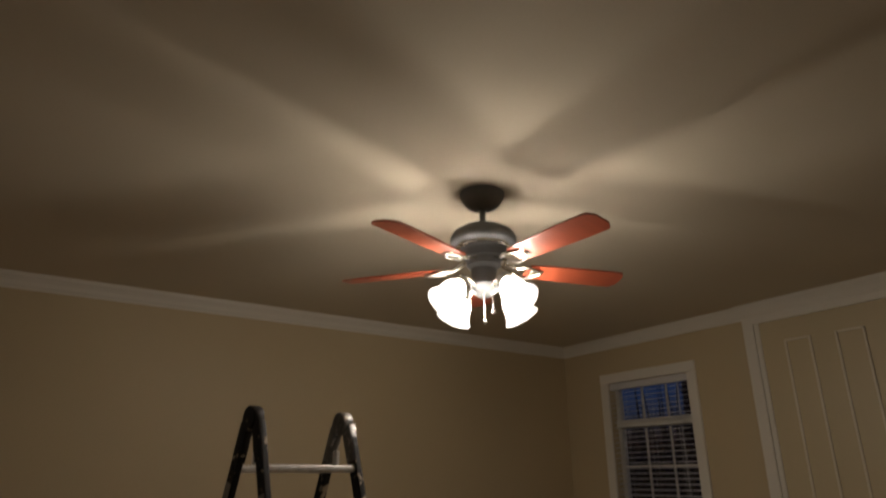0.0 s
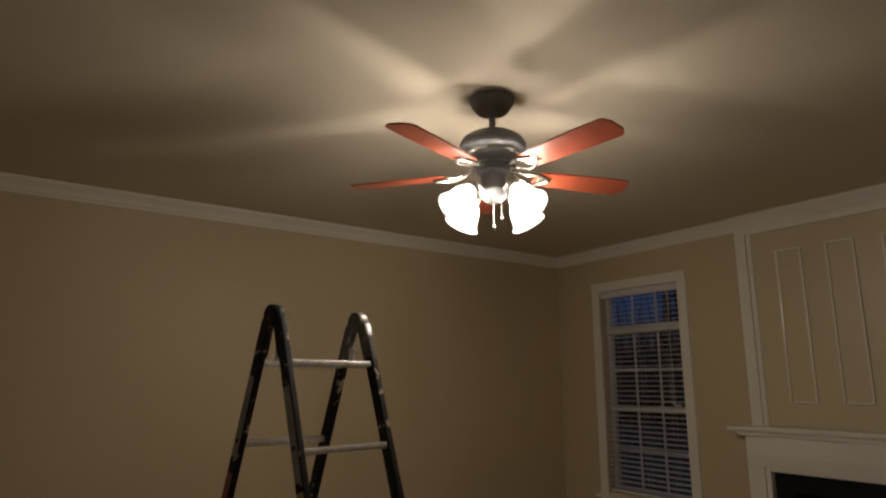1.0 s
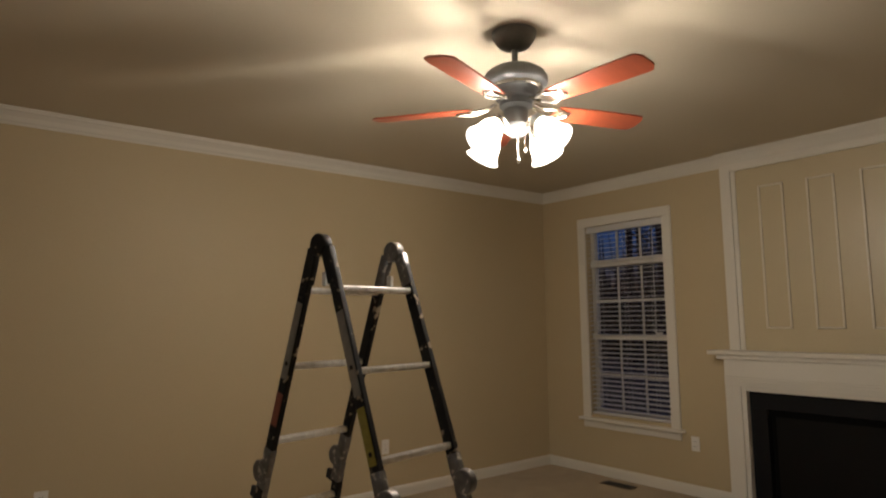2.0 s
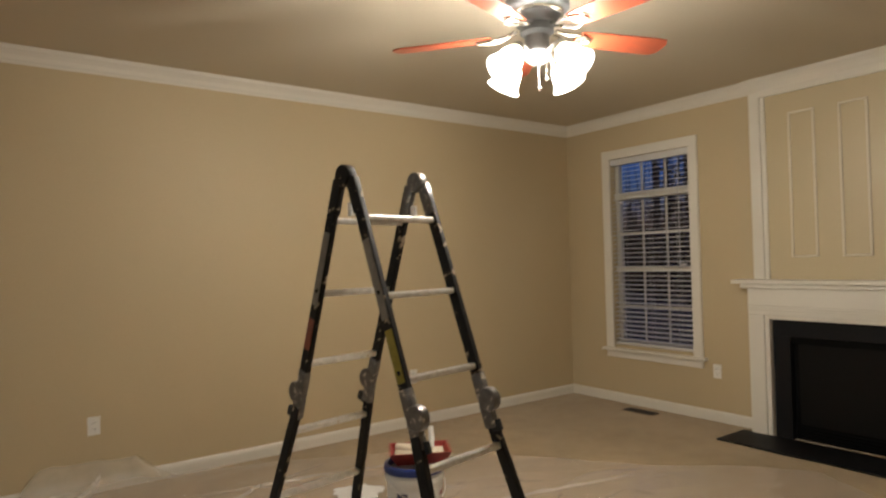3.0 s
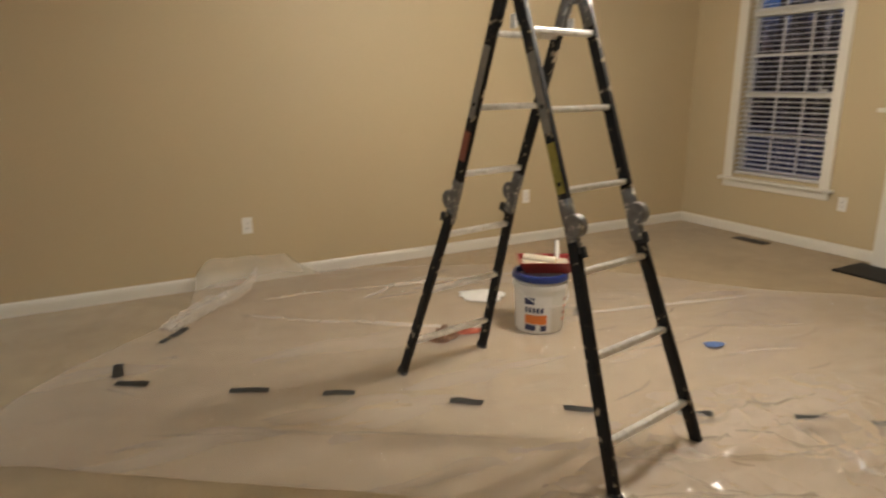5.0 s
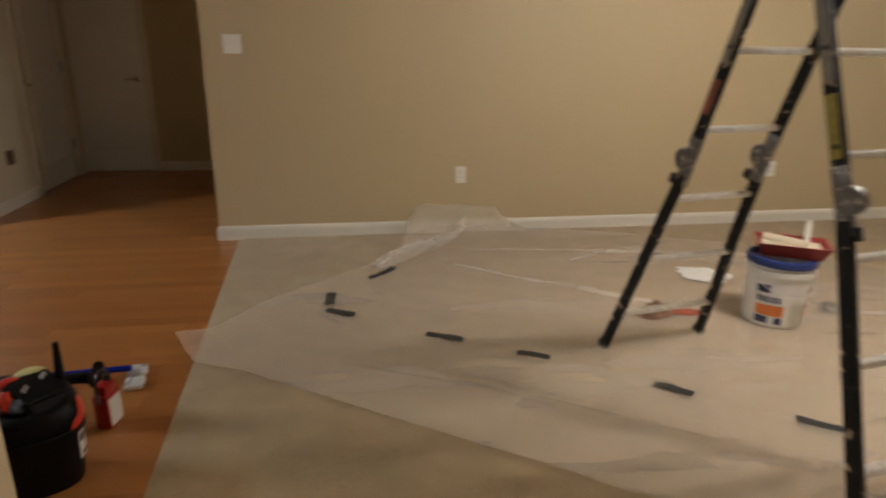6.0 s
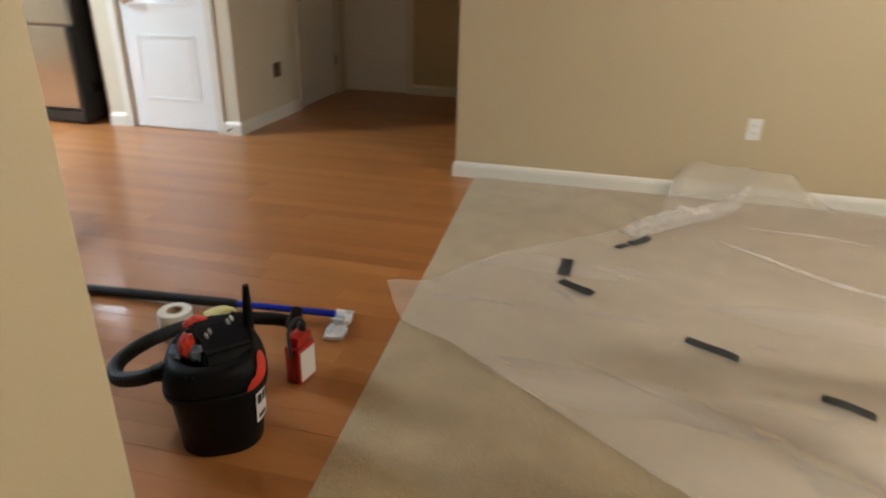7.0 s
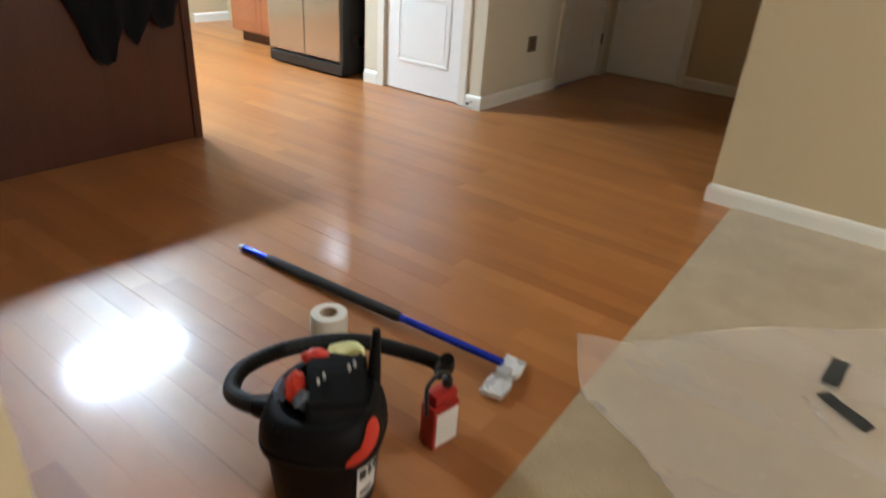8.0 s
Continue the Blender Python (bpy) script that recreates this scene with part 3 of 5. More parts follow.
def switch():
    s = thing("light_switch", "white double rocker switch plate by the opening", "switch", -1.137, NORTH, 1.285)
    part("plate", box((-0.057, -0.006, -0.058), (0.057, 0, 0.058), 0.003), PLATE, s)
    for dx in (-0.023, 0.023):
        part("toggle", box((dx - 0.005, -0.016, -0.004), (dx + 0.005, -0.005, 0.014), 0.002), PLATE, s)
    return s


switch()


def floor_vent():
    v = thing("floor_vent", "brown metal floor register set in the carpet", "vent", 4.53, 3.72, 0.006)
    part("frame", box((-0.06, -0.155, 0), (0.06, 0.155, 0.008), 0.003), VENT, v)
    for k in range(9):
        part("slat", box((-0.045, -0.135 + k * 0.031, 0.008), (0.045, -0.120 + k * 0.031, 0.012), 0.001), SLOT, v)
    return v


floor_vent()


# ---- doors ----
def panel_door(name, w, h, x, y, z, rz, mat, label, hinge_side=1, lever=True):
    """A six-panel door; local x along its width, faces local -y."""
    d = thing(name, label, "door", x, y, z, rz, kind="structure")
    part("leaf", box((0, -0.0, 0.008), (w, 0.035, h), 0.002), mat, d)
    st = 0.115
    cols = [(st, w - st)]
    for z0, z1 in [(0.22, 0.70), (0.90, h - 0.12)]:
        for x0, x1 in cols:
            part("panel_moulding", ring(x0, z0, x1, z1, 0.022), mat, d)
            part("raised_panel", box((x0 + 0.04, -0.004, z0 + 0.04), (x1 - 0.04, 0.0, z1 - 0.04), 0.0035), mat, d)
    hx = w + 0.004 if hinge_side > 0 else -0.004
    for z0 in (0.33, 1.05, 1.78):
        part("hinge", lathe([(0.008, -0.045), (0.008, 0.045)], 12, pose(hx, -0.008, z0), True), BLACKGLOSS, d, "black hinge")
    kx = 0.07 if hinge_side > 0 else w - 0.07
    part("rose", lathe([(0.03, 0), (0.03, 0.006), (0.012, 0.012), (0.012, 0.045)], 20, pose(kx, 0.0, 0.93, 90), True), BRASS, d)
    if lever:
        part("lever", tube([(kx, -0.045, 0.93), (kx + hinge_side * 0.05, -0.05, 0.93), (kx + hinge_side * 0.11, -0.045, 0.925)], 0.009), BRASS, d, "nickel lever handle")
    return d


def ring(x0, z0, x1, z1, w):
    bm = bmesh.new()
    for lo, hi in [((x0, z0), (x0 + w, z1)), ((x1 - w, z0), (x1, z1)), ((x0 + w, z0), (x1 - w, z0 + w)), ((x0 + w, z1 - w), (x1 - w, z1))]:
        add_box(bm, ((lo[0] + hi[0]) / 2, -0.002, (lo[1] + hi[1]) / 2), (hi[0] - lo[0], 0.009, hi[1] - lo[1]), 0.003)
    return bm


def door_casing(name, w, h, x, y, rz, label):
    c = thing(name, label, "trim", x, y, 0, rz, kind="structure")
    part("jamb_trim", box((-0.07, -0.016, 0), (-0.006, 0.0, h + 0.07), 0.004), TRIM, c)
    part("jamb_trim", box((w + 0.006, -0.016, 0), (w + 0.07, 0.0, h + 0.07), 0.004), TRIM, c)
    part("head_trim", box((-0.006, -0.016, h + 0.006), (w + 0.006, 0.0, h + 0.07), 0.004), TRIM, c)
    return c


panel_door("door_pantry", DX1 - DX0, 2.03, DX0, PY + 0.012, 0, 0, DOORW, "closed white two-panel pantry door with black hinges")
door_casing("door_pantry_casing", DX1 - DX0, 2.03, DX0, PY, 0, "white door casing")
panel_door("door_hall_side", 0.80, 2.03, -3.107, 6.27, 0, 90, DOORW, "closed white hallway door in shade", lever=False)
door_casing("door_hall_side_casing", 0.80, 2.03, -3.095, 6.27, 90, "white door casing in shade")
panel_door("door_hall_end", 0.74, 2.03, -3.17, 7.296, 0, 0, DOORW, "closed white door at the hallway end", hinge_side=-1)
door_casing("door_hall_end_casing", 0.74, 2.03, -3.17, 7.3, 0, "white door casing in shade")


def door_stop():
    d = thing("door_stop", "small spring door stop on the pantry baseboard", "door stop", -3.15, PY - 0.016, 0.055)
    part("spring", tube([(0, 0, 0), (0.0, -0.05, -0.004)], 0.006, 10), BRASS, d)
    part("tip", tube([(0, -0.05, -0.004), (0, -0.065, -0.005)], 0.009, 10), RUBBER, d)
    return d


door_stop()


# ---- ceiling fan ----
FAN = (1.789, 2.137)
BLADE_Z = 2.393


def ceiling_fan():
    f = thing("ceiling_fan", "five-blade ceiling fan with cherry blades and four lit glass shades", "ceiling fan", FAN[0], FAN[1], 0.0)
    part("canopy", lathe([(0.01, 2.664), (0.035, 2.667), (0.07, 2.682), (0.088, 2.706), (0.1, 2.73), (0.102, CEIL)], 40, None, True), PEWTER, f, smooth=True)
    part("downrod", lathe([(0.014, 2.56), (0.014, 2.67)], 16, None, True), PEWTER, f, smooth=True)
    part("motor_housing", lathe([(0.018, 2.59), (0.05, 2.587), (0.10, 2.573), (0.132, 2.552), (0.146, 2.528), (0.146, 2.505), (0.138, 2.495), (0.115, 2.488), (0.095, 2.46), (0.09, 2.435), (0.03, 2.43)], 48, None, True), PEWTER, f, smooth=True)
    part("motor_band", lathe([(0.116, 2.487), (0.122, 2.487), (0.122, 2.478), (0.10, 2.474), (0.10, 2.487)], 48), BRASS, f, "bright nickel ring", smooth=True)
    part("switch_housing", lathe([(0.03, 2.44), (0.075, 2.435), (0.075, 2.40), (0.056, 2.385), (0.052, 2.33), (0.062, 2.315), (0.058, 2.29), (0.03, 2.265), (0.01, 2.255)], 40, None, True), PEWTER, f, smooth=True)
    for k in range(5):
        a = -88.3 + 72 * k
        r = pose(0, 0, BLADE_Z, 0, 0, a) @ pose(0, 0, 0, -11, 0, 0)
        # outline of a blade with a clipped, rounded tip
        out = [(0.21, -0.052), (0.30, -0.060), (0.50, -0.068), (0.636, -0.068), (0.653, -0.063), (0.671, -0.034), (0.671, 0.034), (0.653, 0.063), (0.636, 0.068), (0.50, 0.068), (0.30, 0.060), (0.21, 0.052), (0.200, 0.035), (0.200, -0.035)]
        blade = part("blade", prism(out, 0.007, r), BLADE, f)
        iron = bmesh.new()
        for s in (1, -1):
            add_tube(iron, [r @ Vector(p) for p in smooth_path([(0.09, 0.012 * s, 0.025), (0.14, 0.022 * s, 0.004), (0.19, 0.045 * s, -0.006), (0.235, 0.03 * s, -0.006), (0.27, 0.0, -0.006)], 5)], 0.0075, 8)
        add_box(iron, (0.245, 0, -0.003), (0.06, 0.05, 0.006), 0.002, r)
        part("blade_iron", iron, BRASS, blade, "bright nickel blade bracket", smooth=True)
    for k in range(4):
        a = 4 + 90 * k
        r = pose(0, 0, 0, 0, 0, a)
        arm = part("lamp_arm", tube([r @ Vector(p) for p in smooth_path([(0.05, 0, 2.30), (0.09, 0, 2.325), (0.125, 0, 2.33), (0.133, 0, 2.318)], 5)], 0.009, 10), BRASS, f, smooth=True)
        m = r @ pose(0.122, 0, 2.315, 0, -40, 0)
        part("socket_cup", lathe([(0.022, 0.012), (0.03, 0.0), (0.032, -0.03), (0.02, -0.032)], 20, m, True), BRASS, arm, smooth=True)
        prof = [(0.028, -0.02), (0.036, -0.035), (0.050, -0.06), (0.056, -0.085), (0.060, -0.11), (0.068, -0.13), (0.080, -0.145), (0.077, -0.146), (0.064, -0.13), (0.056, -0.11), (0.052, -0.085), (0.046, -0.06), (0.032, -0.035)]
        part("glass_shade", lathe(prof, 28, m), SHADE_GLASS, arm, "white frosted bell shade", smooth=True)
        part("bulb", lathe([(0.002, -0.097), (0.012, -0.094), (0.019, -0.084), (0.020, -0.074), (0.015, -0.058), (0.010, -0.045), (0.010, -0.032)], 20, m, True), BULB, arm, "lit bulb", smooth=True)
    for dx, zb in ((0.02, 2.19), (-0.025, 2.14)):
        chain = part("pull_chain", tube([(dx, -0.03, 2.27), (dx, -0.032, zb)], 0.0022, 6), BRASS, f)
        part("chain_knob", lathe([(0.002, 0.02), (0.007, 0.01), (0.007, 0), (0.003, -0.006)], 12, pose(dx, -0.032, zb), True), BRASS, chain, smooth=True)
    return f


ceiling_fan()


# ---- folding ladder ----
def ladder():
    L = thing("folding_ladder", "black multi-position folding ladder spattered with paint", "ladder", 1.026, 2.201, 0.012, 9.8)
    HT, SX, SY = 1.715, 0.018, 0.03  # height, and how far the top stands off the middle of the feet

    def at(s, u, d):
        """Point on a rail: s from foot (0) to top (1), side u, leg d."""
        return Vector((u * (0.178 + 0.08 * max(0.0, 1 - s / 0.51)) + SX * s, d * (0.63 - 0.595 * s) + SY * s, HT * s))

    rails = {}
    tilt = {d: math.degrees(math.atan2(0.595 * d - SY, HT)) for d in (1, -1)}
    side = math.degrees(math.atan2(SX, HT))
    for d in (-1, 1):
        for u in (-1, 1):
            for s0, s1, nm, flare in ((0.012, 0.485, "lower_rail", 0.08), (0.54, 0.965, "upper_rail", 0.0)):
                lean = math.degrees(math.atan2(flare, HT * 0.51)) * -u + side
                a, b = at(s0, u, d), at(s1, u, d)
                mid = (a + b) / 2
                ln = (b - a).length
                m = Matrix.Translation(mid) @ pose(0, 0, 0, tilt[d], lean, 0)
                bm = bmesh.new()
                add_box(bm, (0, 0, 0), (0.023, 0.045, ln), 0.004, m)
                rail = part(nm, bm, BLACKMETAL, L)
                rails[(d, u, nm)] = rail
                for z in (-0.28, 0.0, 0.28):
                    part("rivet", lathe([(0.009, 0.0), (0.008, 0.003), (0.004, 0.004)], 12, m @ Matrix.Translation((u * 0.0115, 0, z)) @ pose(0, 0, 0, 0, 90 * u, 0), True), BLACKMETAL, rail)
            # foot cap
            a = at(0.0, u, d)
            lean = math.degrees(math.atan2(0.08, HT * 0.51)) * -u + side
            m = Matrix.Translation(a + Vector((0, 0, 0.012))) @ pose(0, 0, 0, tilt[d], lean, 0)
            bm = bmesh.new()
            add_box(bm, (0, 0, 0), (0.030, 0.054, 0.036), 0.006, m)
            part("foot_cap", bm, RUBBER, rails[(d, u, "lower_rail")])
            # middle hinge: round plate with a boss, set outward of the rail
            c = at(0.515, u, d)
            m = Matrix.Translation(c) @ pose(0, 0, 0, tilt[d], side, 0)
            h = bmesh.new()
            add_lathe(h, [(0.006, -0.018), (0.038, -0.018), (0.042, -0.014), (0.042, 0.014), (0.038, 0.018), (0.018, 0.019), (0.016, 0.024), (0.004, 0.025)], 28, m @ Matrix.Translation((0, d * 0.022, 0)) @ pose(0, 0, 0, 0, 90, 0), True)
            add_box(h, (0, 0, 0.055), (0.027, 0.049, 0.09), 0.005, m)
            add_box(h, (0, 0, -0.055), (0.027, 0.049, 0.09), 0.005, m)
            hinge = part("middle_hinge", h, HINGE, L, "grey metal locking hinge", smooth=True)
            part("hinge_lever", box((-0.008, d * 0.03 - 0.012, -0.115), (0.008, d * 0.03 + 0.03, -0.075), 0.004, m), RUBBER, hinge)
        # six rungs to each side
        for s in (0.105, 0.265, 0.425, 0.585, 0.745, 0.905):
            a, b = at(s, -1, d), at(s, 1, d)
            bm = bmesh.new()
            m = Matrix.Translation((a + b) / 2) @ pose(0, 0, 0, tilt[d] * 0.4, 0, 0)
            w = (b - a).length - 0.02
            add_box(bm, (0, 0, 0), (w, 0.029, 0.021), 0.006, m)
            for y in (-0.010, 0, 0.010):
                add_box(bm, (0, y, 0.011), (w, 0.003, 0.002), 0, m)
            part("rung", bm, ALU, L, "ribbed aluminium rung")
    # top hinges, one over each pair of rails
    for u in (-1, 1):
        c = at(1.0, u, 1)
        c.y = SY
        h = bmesh.new()
        mm = Matrix.Translation((c.x, SY, HT - 0.005)) @ pose(0, 0, 0, 0, 90, 0)
        add_lathe(h, [(0.004, -0.02), (0.038, -0.02), (0.041, -0.016), (0.041, 0.016), (0.038, 0.02), (0.018, 0.021), (0.016, 0.026), (0.004, 0.027)], 32, mm, True)
        for d in (-1, 1):
            q = at(0.955, u, d)
            m = Matrix.Translation(q) @ pose(0, 0, 0, tilt[d], side, 0)
            add_box(h, (0, -d * 0.004, 0.0), (0.028, 0.05, 0.13), 0.006, m)
        top = part("top_hinge", h, HINGE if u > 0 else BLACKMETAL, L, smooth=True)
        part("hinge_latch", box((c.x - u * 0.03, SY - 0.012, HT - 0.15), (c.x - u * 0.014, SY + 0.012, HT - 0.10), 0.004), ALU, top)
    # worn stickers on the outer faces of two rails
    for d, u, s0, s1, mt in ((-1, -1, 0.70, 0.86, GREYLABEL), (-1, -1, 0.58, 0.68, YELLOWLABEL), (1, -1, 0.72, 0.88, GREYLABEL), (1, -1, 0.62, 0.69, REDLABEL), (1, -1, 0.53, 0.56, REDLABEL)):
        a, b = at(s0, u, d), at(s1, u, d)
        m = Matrix.Translation((a + b) / 2) @ pose(0, 0, 0, tilt[d], side, 0)
        part("sticker", box((u * 0.011, -0.018, -(b - a).length / 2), (u * 0.013, 0.018, (b - a).length / 2), 0, m), mt, rails[(d, u, "upper_rail")])
    return L


ladder()


# ---- plastic drop sheet ----
from mathutils import geometry


def drop_sheet():
    edge = [(-1.222, 3.008), (-1.108, 2.835), (-0.897, 2.732), (-0.567, 2.49), (-0.208, 2.232), (0.03, 2.06), (0.30, 1.865), (0.60, 1.65), (1.1, 1.33), (1.7, 0.94), (2.3, 0.52), (2.9, 0.1),
            (3.45, 0.75), (3.72, 1.48), (4.02, 2.02), (3.72, 2.42), (3.36, 2.72), (3.02, 3.2), (2.66, 3.66), (2.2, 4.1), (1.6, 4.4), (1.0, 4.63), (0.45, 4.655), (-0.02, 4.655), (-0.09, 4.45), (-0.14, 4.2), (-0.37, 3.945), (-0.66, 3.69), (-0.87, 3.495), (-1.10, 3.165)]
    ring_pts = []
    for (x0, y0), (x1, y1) in zip(edge, edge[1:] + edge[:1]):
        n = max(1, int(math.hypot(x1 - x0, y1 - y0) / 0.06))
        for i in range(n):
            t = i / n
            w = 0.012
            ring_pts.append(Vector((x0 + (x1 - x0) * t + w * noise.noise((x0 + t, y0 * 5 + 9 * t, 1)), y0 + (y1 - y0) * t + w * noise.noise((y0 + 9 * t, x0 * 5, 3)))))
    rng = random.Random(5)
    inner = [Vector((-1.2 + 0.034 * i + rng.uniform(-0.012, 0.012), 0.1 + 0.034 * j + rng.uniform(-0.012, 0.012))) for i in range(154) for j in range(134)]
    nb = len(ring_pts)
    vs, _, fs, _, _, _ = geometry.delaunay_2d_cdt(ring_pts + inner, [(i, (i + 1) % nb) for i in range(nb)], [], 1, 1e-5)
    folds = [((0.35, 4.15), (2.4, 3.75), 0.02), ((0.2, 3.75), (1.3, 3.1), 0.016), ((-0.1, 2.9), (1.0, 2.3), 0.014), ((-0.6, 2.9), (1.2, 1.7), 0.016), ((1.0, 1.75), (2.1, 1.1), 0.03), ((1.5, 2.0), (2.6, 1.75), 0.02), ((2.0, 2.6), (3.4, 1.9), 0.022), ((2.2, 3.3), (3.3, 2.7), 0.02), ((-0.2, 2.45), (0.9, 1.75), 0.012), ((1.2, 1.5), (2.4, 1.5), 0.03)]

    def height(x, y):
        z = 0.0205 + 0.003 * noise.noise((x * 2.5, y * 2.5, 4)) + 0.002 * noise.noise((x * 9, y * 9, 2))
        q = noise.noise((x * 1.3 + y * 2.2, y * 0.6 - x * 0.3, 7))
        z += 0.006 * max(0.0, 1 - abs(q) * 4)
        for (ax, ay), (bx, by), h in folds:
            dx, dy = bx - ax, by - ay
            ln = math.hypot(dx, dy)
            t = ((x - ax) * dx + (y - ay) * dy) / ln ** 2
            off = ((x - ax) * dy - (y - ay) * dx) / ln + 0.05 * noise.noise((t * 3, ax, ay))
            if -0.1 < t < 1.1:
                z += h * math.exp(-(off / 0.035) ** 2) * max(0, math.sin(math.pi * min(1, max(0, (t + 0.1) / 1.2))))
        # sharp creases round the front feet
        k = max(0.0, 1 - math.hypot((x - 1.5) / 1.3, (y - 1.35) / 0.75))
        if k > 0:
            for a, q in ((0.5, 3), (1.2, 6), (-0.3, 9)):
                w = noise.noise(((x * math.cos(a) + y * math.sin(a)) * 9, (y * math.cos(a) - x * math.sin(a)) * 1.8, q))
                z += 0.022 * min(1, k * 2) * max(0.0, 1 - abs(w) * 6) ** 2
        # bunched up against the wall
        w = max(0.0, min(1.0, (x + 0.12) / 0.14)) * max(0.0, min(1.0, (0.80 - x) / 0.24))
        t = max(0.0, min(1.0, (y - 4.38) / 0.26))
        z += w * t * t * (3 - 2 * t) * (0.19 + 0.05 * noise.noise((x * 5, 0, 5)) + 0.02 * noise.noise((x * 16, y * 9, 5)))
        # lifted corner over the boards
        r = math.hypot(x + 1.222, y - 3.008)
        if r < 0.22:
            z += (0.22 - r) * 0.3
        return z

    bm = bmesh.new()
    bv = [bm.verts.new((p.x, p.y, height(p.x, p.y))) for p in vs]
    for f in fs:
        try:
            bm.faces.new([bv[i] for i in f])
        except ValueError:
            pass
    for v in [v for v in bm.verts if not v.link_faces]:
        bm.verts.remove(v)
    ob = solid("drop_sheet", bm, FILM, "clear wrinkled plastic drop sheet spread over the carpet", "drop sheet", smooth=False)
    ob.data.shade_smooth()
    # stretched thinner where it hangs on the wall
    ob.data.materials.append(THINFILM)
    for f in ob.data.polygons:
        if f.center.y > 4.4 and f.center.z > 0.05:
            f.material_index = 1
    # a doubled-over hem along the outer edge
    for k0, k1 in ((0, 8), (24, 29)):
        run = smooth_path([(x, y, 0) for x, y in edge[k0:k1 + 1]], 6)
        hb = bmesh.new()
        rows = []
        for i, p in enumerate(run):
            d = (run[min(i + 1, len(run) - 1)] - run[max(i - 1, 0)]).normalized()
            n = Vector((-d.y, d.x, 0))
            w = 0.007 + 0.004 * noise.noise((i * 0.3, k0, 1))
            a, b = p + n * 0.002, p + n * w
            rows.append([hb.verts.new((a.x, a.y, height(a.x, a.y) + 0.006)), hb.verts.new((b.x, b.y, height(b.x, b.y) + 0.004))])
        for p, q in zip(rows, rows[1:]):
            hb.faces.new((p[0], q[0], q[1], p[1]))
        part("hem", hb, FILM, ob)
    def ridge(name, pts, width, rise, steps=10, mat=CREASEFILM):
        """A raised fold of film that tapers out at both ends."""
        run = smooth_path([(x, y, 0) for x, y in pts], steps)
        pb = bmesh.new()
        rows = []
        for i, p in enumerate(run):
            d = (run[min(i + 1, len(run) - 1)] - run[max(i - 1, 0)]).normalized()
            n = Vector((-d.y, d.x, 0))
            taper = math.sin(math.pi * (i + 0.3) / (len(run) - 0.4)) ** 0.5
            w = taper * width * (1 + 0.6 * noise.noise((i * 0.45, pts[0][0], 2)))
            h = rise * taper * (1 + noise.noise((i * 0.6, pts[0][1], 8)))
            row = []
            for u, lift in ((-1, 0.002), (-0.4, 0.6), (0.1, 1.0), (0.6, 0.5), (1, 0.003)):
                q = p + n * w * u
                row.append(pb.verts.new((q.x, q.y, height(q.x, q.y) + 0.003 + h * lift)))
            rows.append(row)
        for p, q in zip(rows, rows[1:]):
            for k in range(4):
                pb.faces.new((p[k], q[k], q[k + 1], p[k + 1]))
        return part(name, pb, mat, ob, smooth=True)

    # long straight pleats where the sheet is doubled over
    for pts in ([(0.30, 4.16), (0.75, 4.10), (1.25, 3.98), (1.75, 3.93), (2.4, 3.80)], [(0.12, 3.98), (0.45, 3.68), (0.75, 3.44), (1.05, 3.22), (1.32, 3.06)], [(0.9, 3.9), (1.2, 4.02), (1.7, 4.2)],
                [(1.9, 3.0), (2.5, 2.85), (3.1, 2.7)]):
        ridge("pleat", pts, 0.014, 0.012, 10, FOLDFILM)
    for pts in ([(0.75, 1.62), (1.3, 1.30), (1.75, 1.02)], [(1.0, 1.72), (1.5, 1.42), (1.9, 1.30)], [(-0.62, 3.27), (-0.55, 3.19), (-0.50, 3.14)], [(-0.5, 2.75), (0.1, 2.42), (0.75, 2.02)],
                [(2.1, 2.15), (2.45, 2.08), (2.6, 1.98)], [(1.7, 2.45), (2.1, 2.38), (2.5, 2.4)]):
        ridge("crease", pts, 0.007, 0.010)
    # short sharp creases, thickest round the near feet
    rc = random.Random(23)
    for k in range(40):
        near_foot = k < 22
        x, y = (rc.uniform(0.75, 2.0), rc.uniform(1.05, 1.75)) if near_foot else (rc.uniform(1.5, 3.3), rc.uniform(1.3, 3.4))
        if not near_foot and x + y > 5.6 or near_foot and y < 2.1 - 0.68 * x:
            continue
        a = rc.gauss(-0.45, 0.55)
        ln = rc.uniform(0.06, 0.22)
        ca, sa = math.cos(a) * ln, math.sin(a) * ln
        ridge("crease", [(x - ca, y - sa), (x + 0.15 * sa, y - 0.15 * ca), (x + ca, y + sa)], rc.uniform(0.004, 0.011), rc.uniform(0.006, 0.016), 5)
    # film gathered into a crumpled roll that climbs towards the wall
    spine = smooth_path([(-0.30, 3.93, 0.03), (-0.16, 4.07, 0.05), (0.0, 4.20, 0.07), (0.16, 4.31, 0.08), (0.29, 4.44, 0.12), (0.36, 4.57, 0.18), (0.40, 4.645, 0.215)], 8)
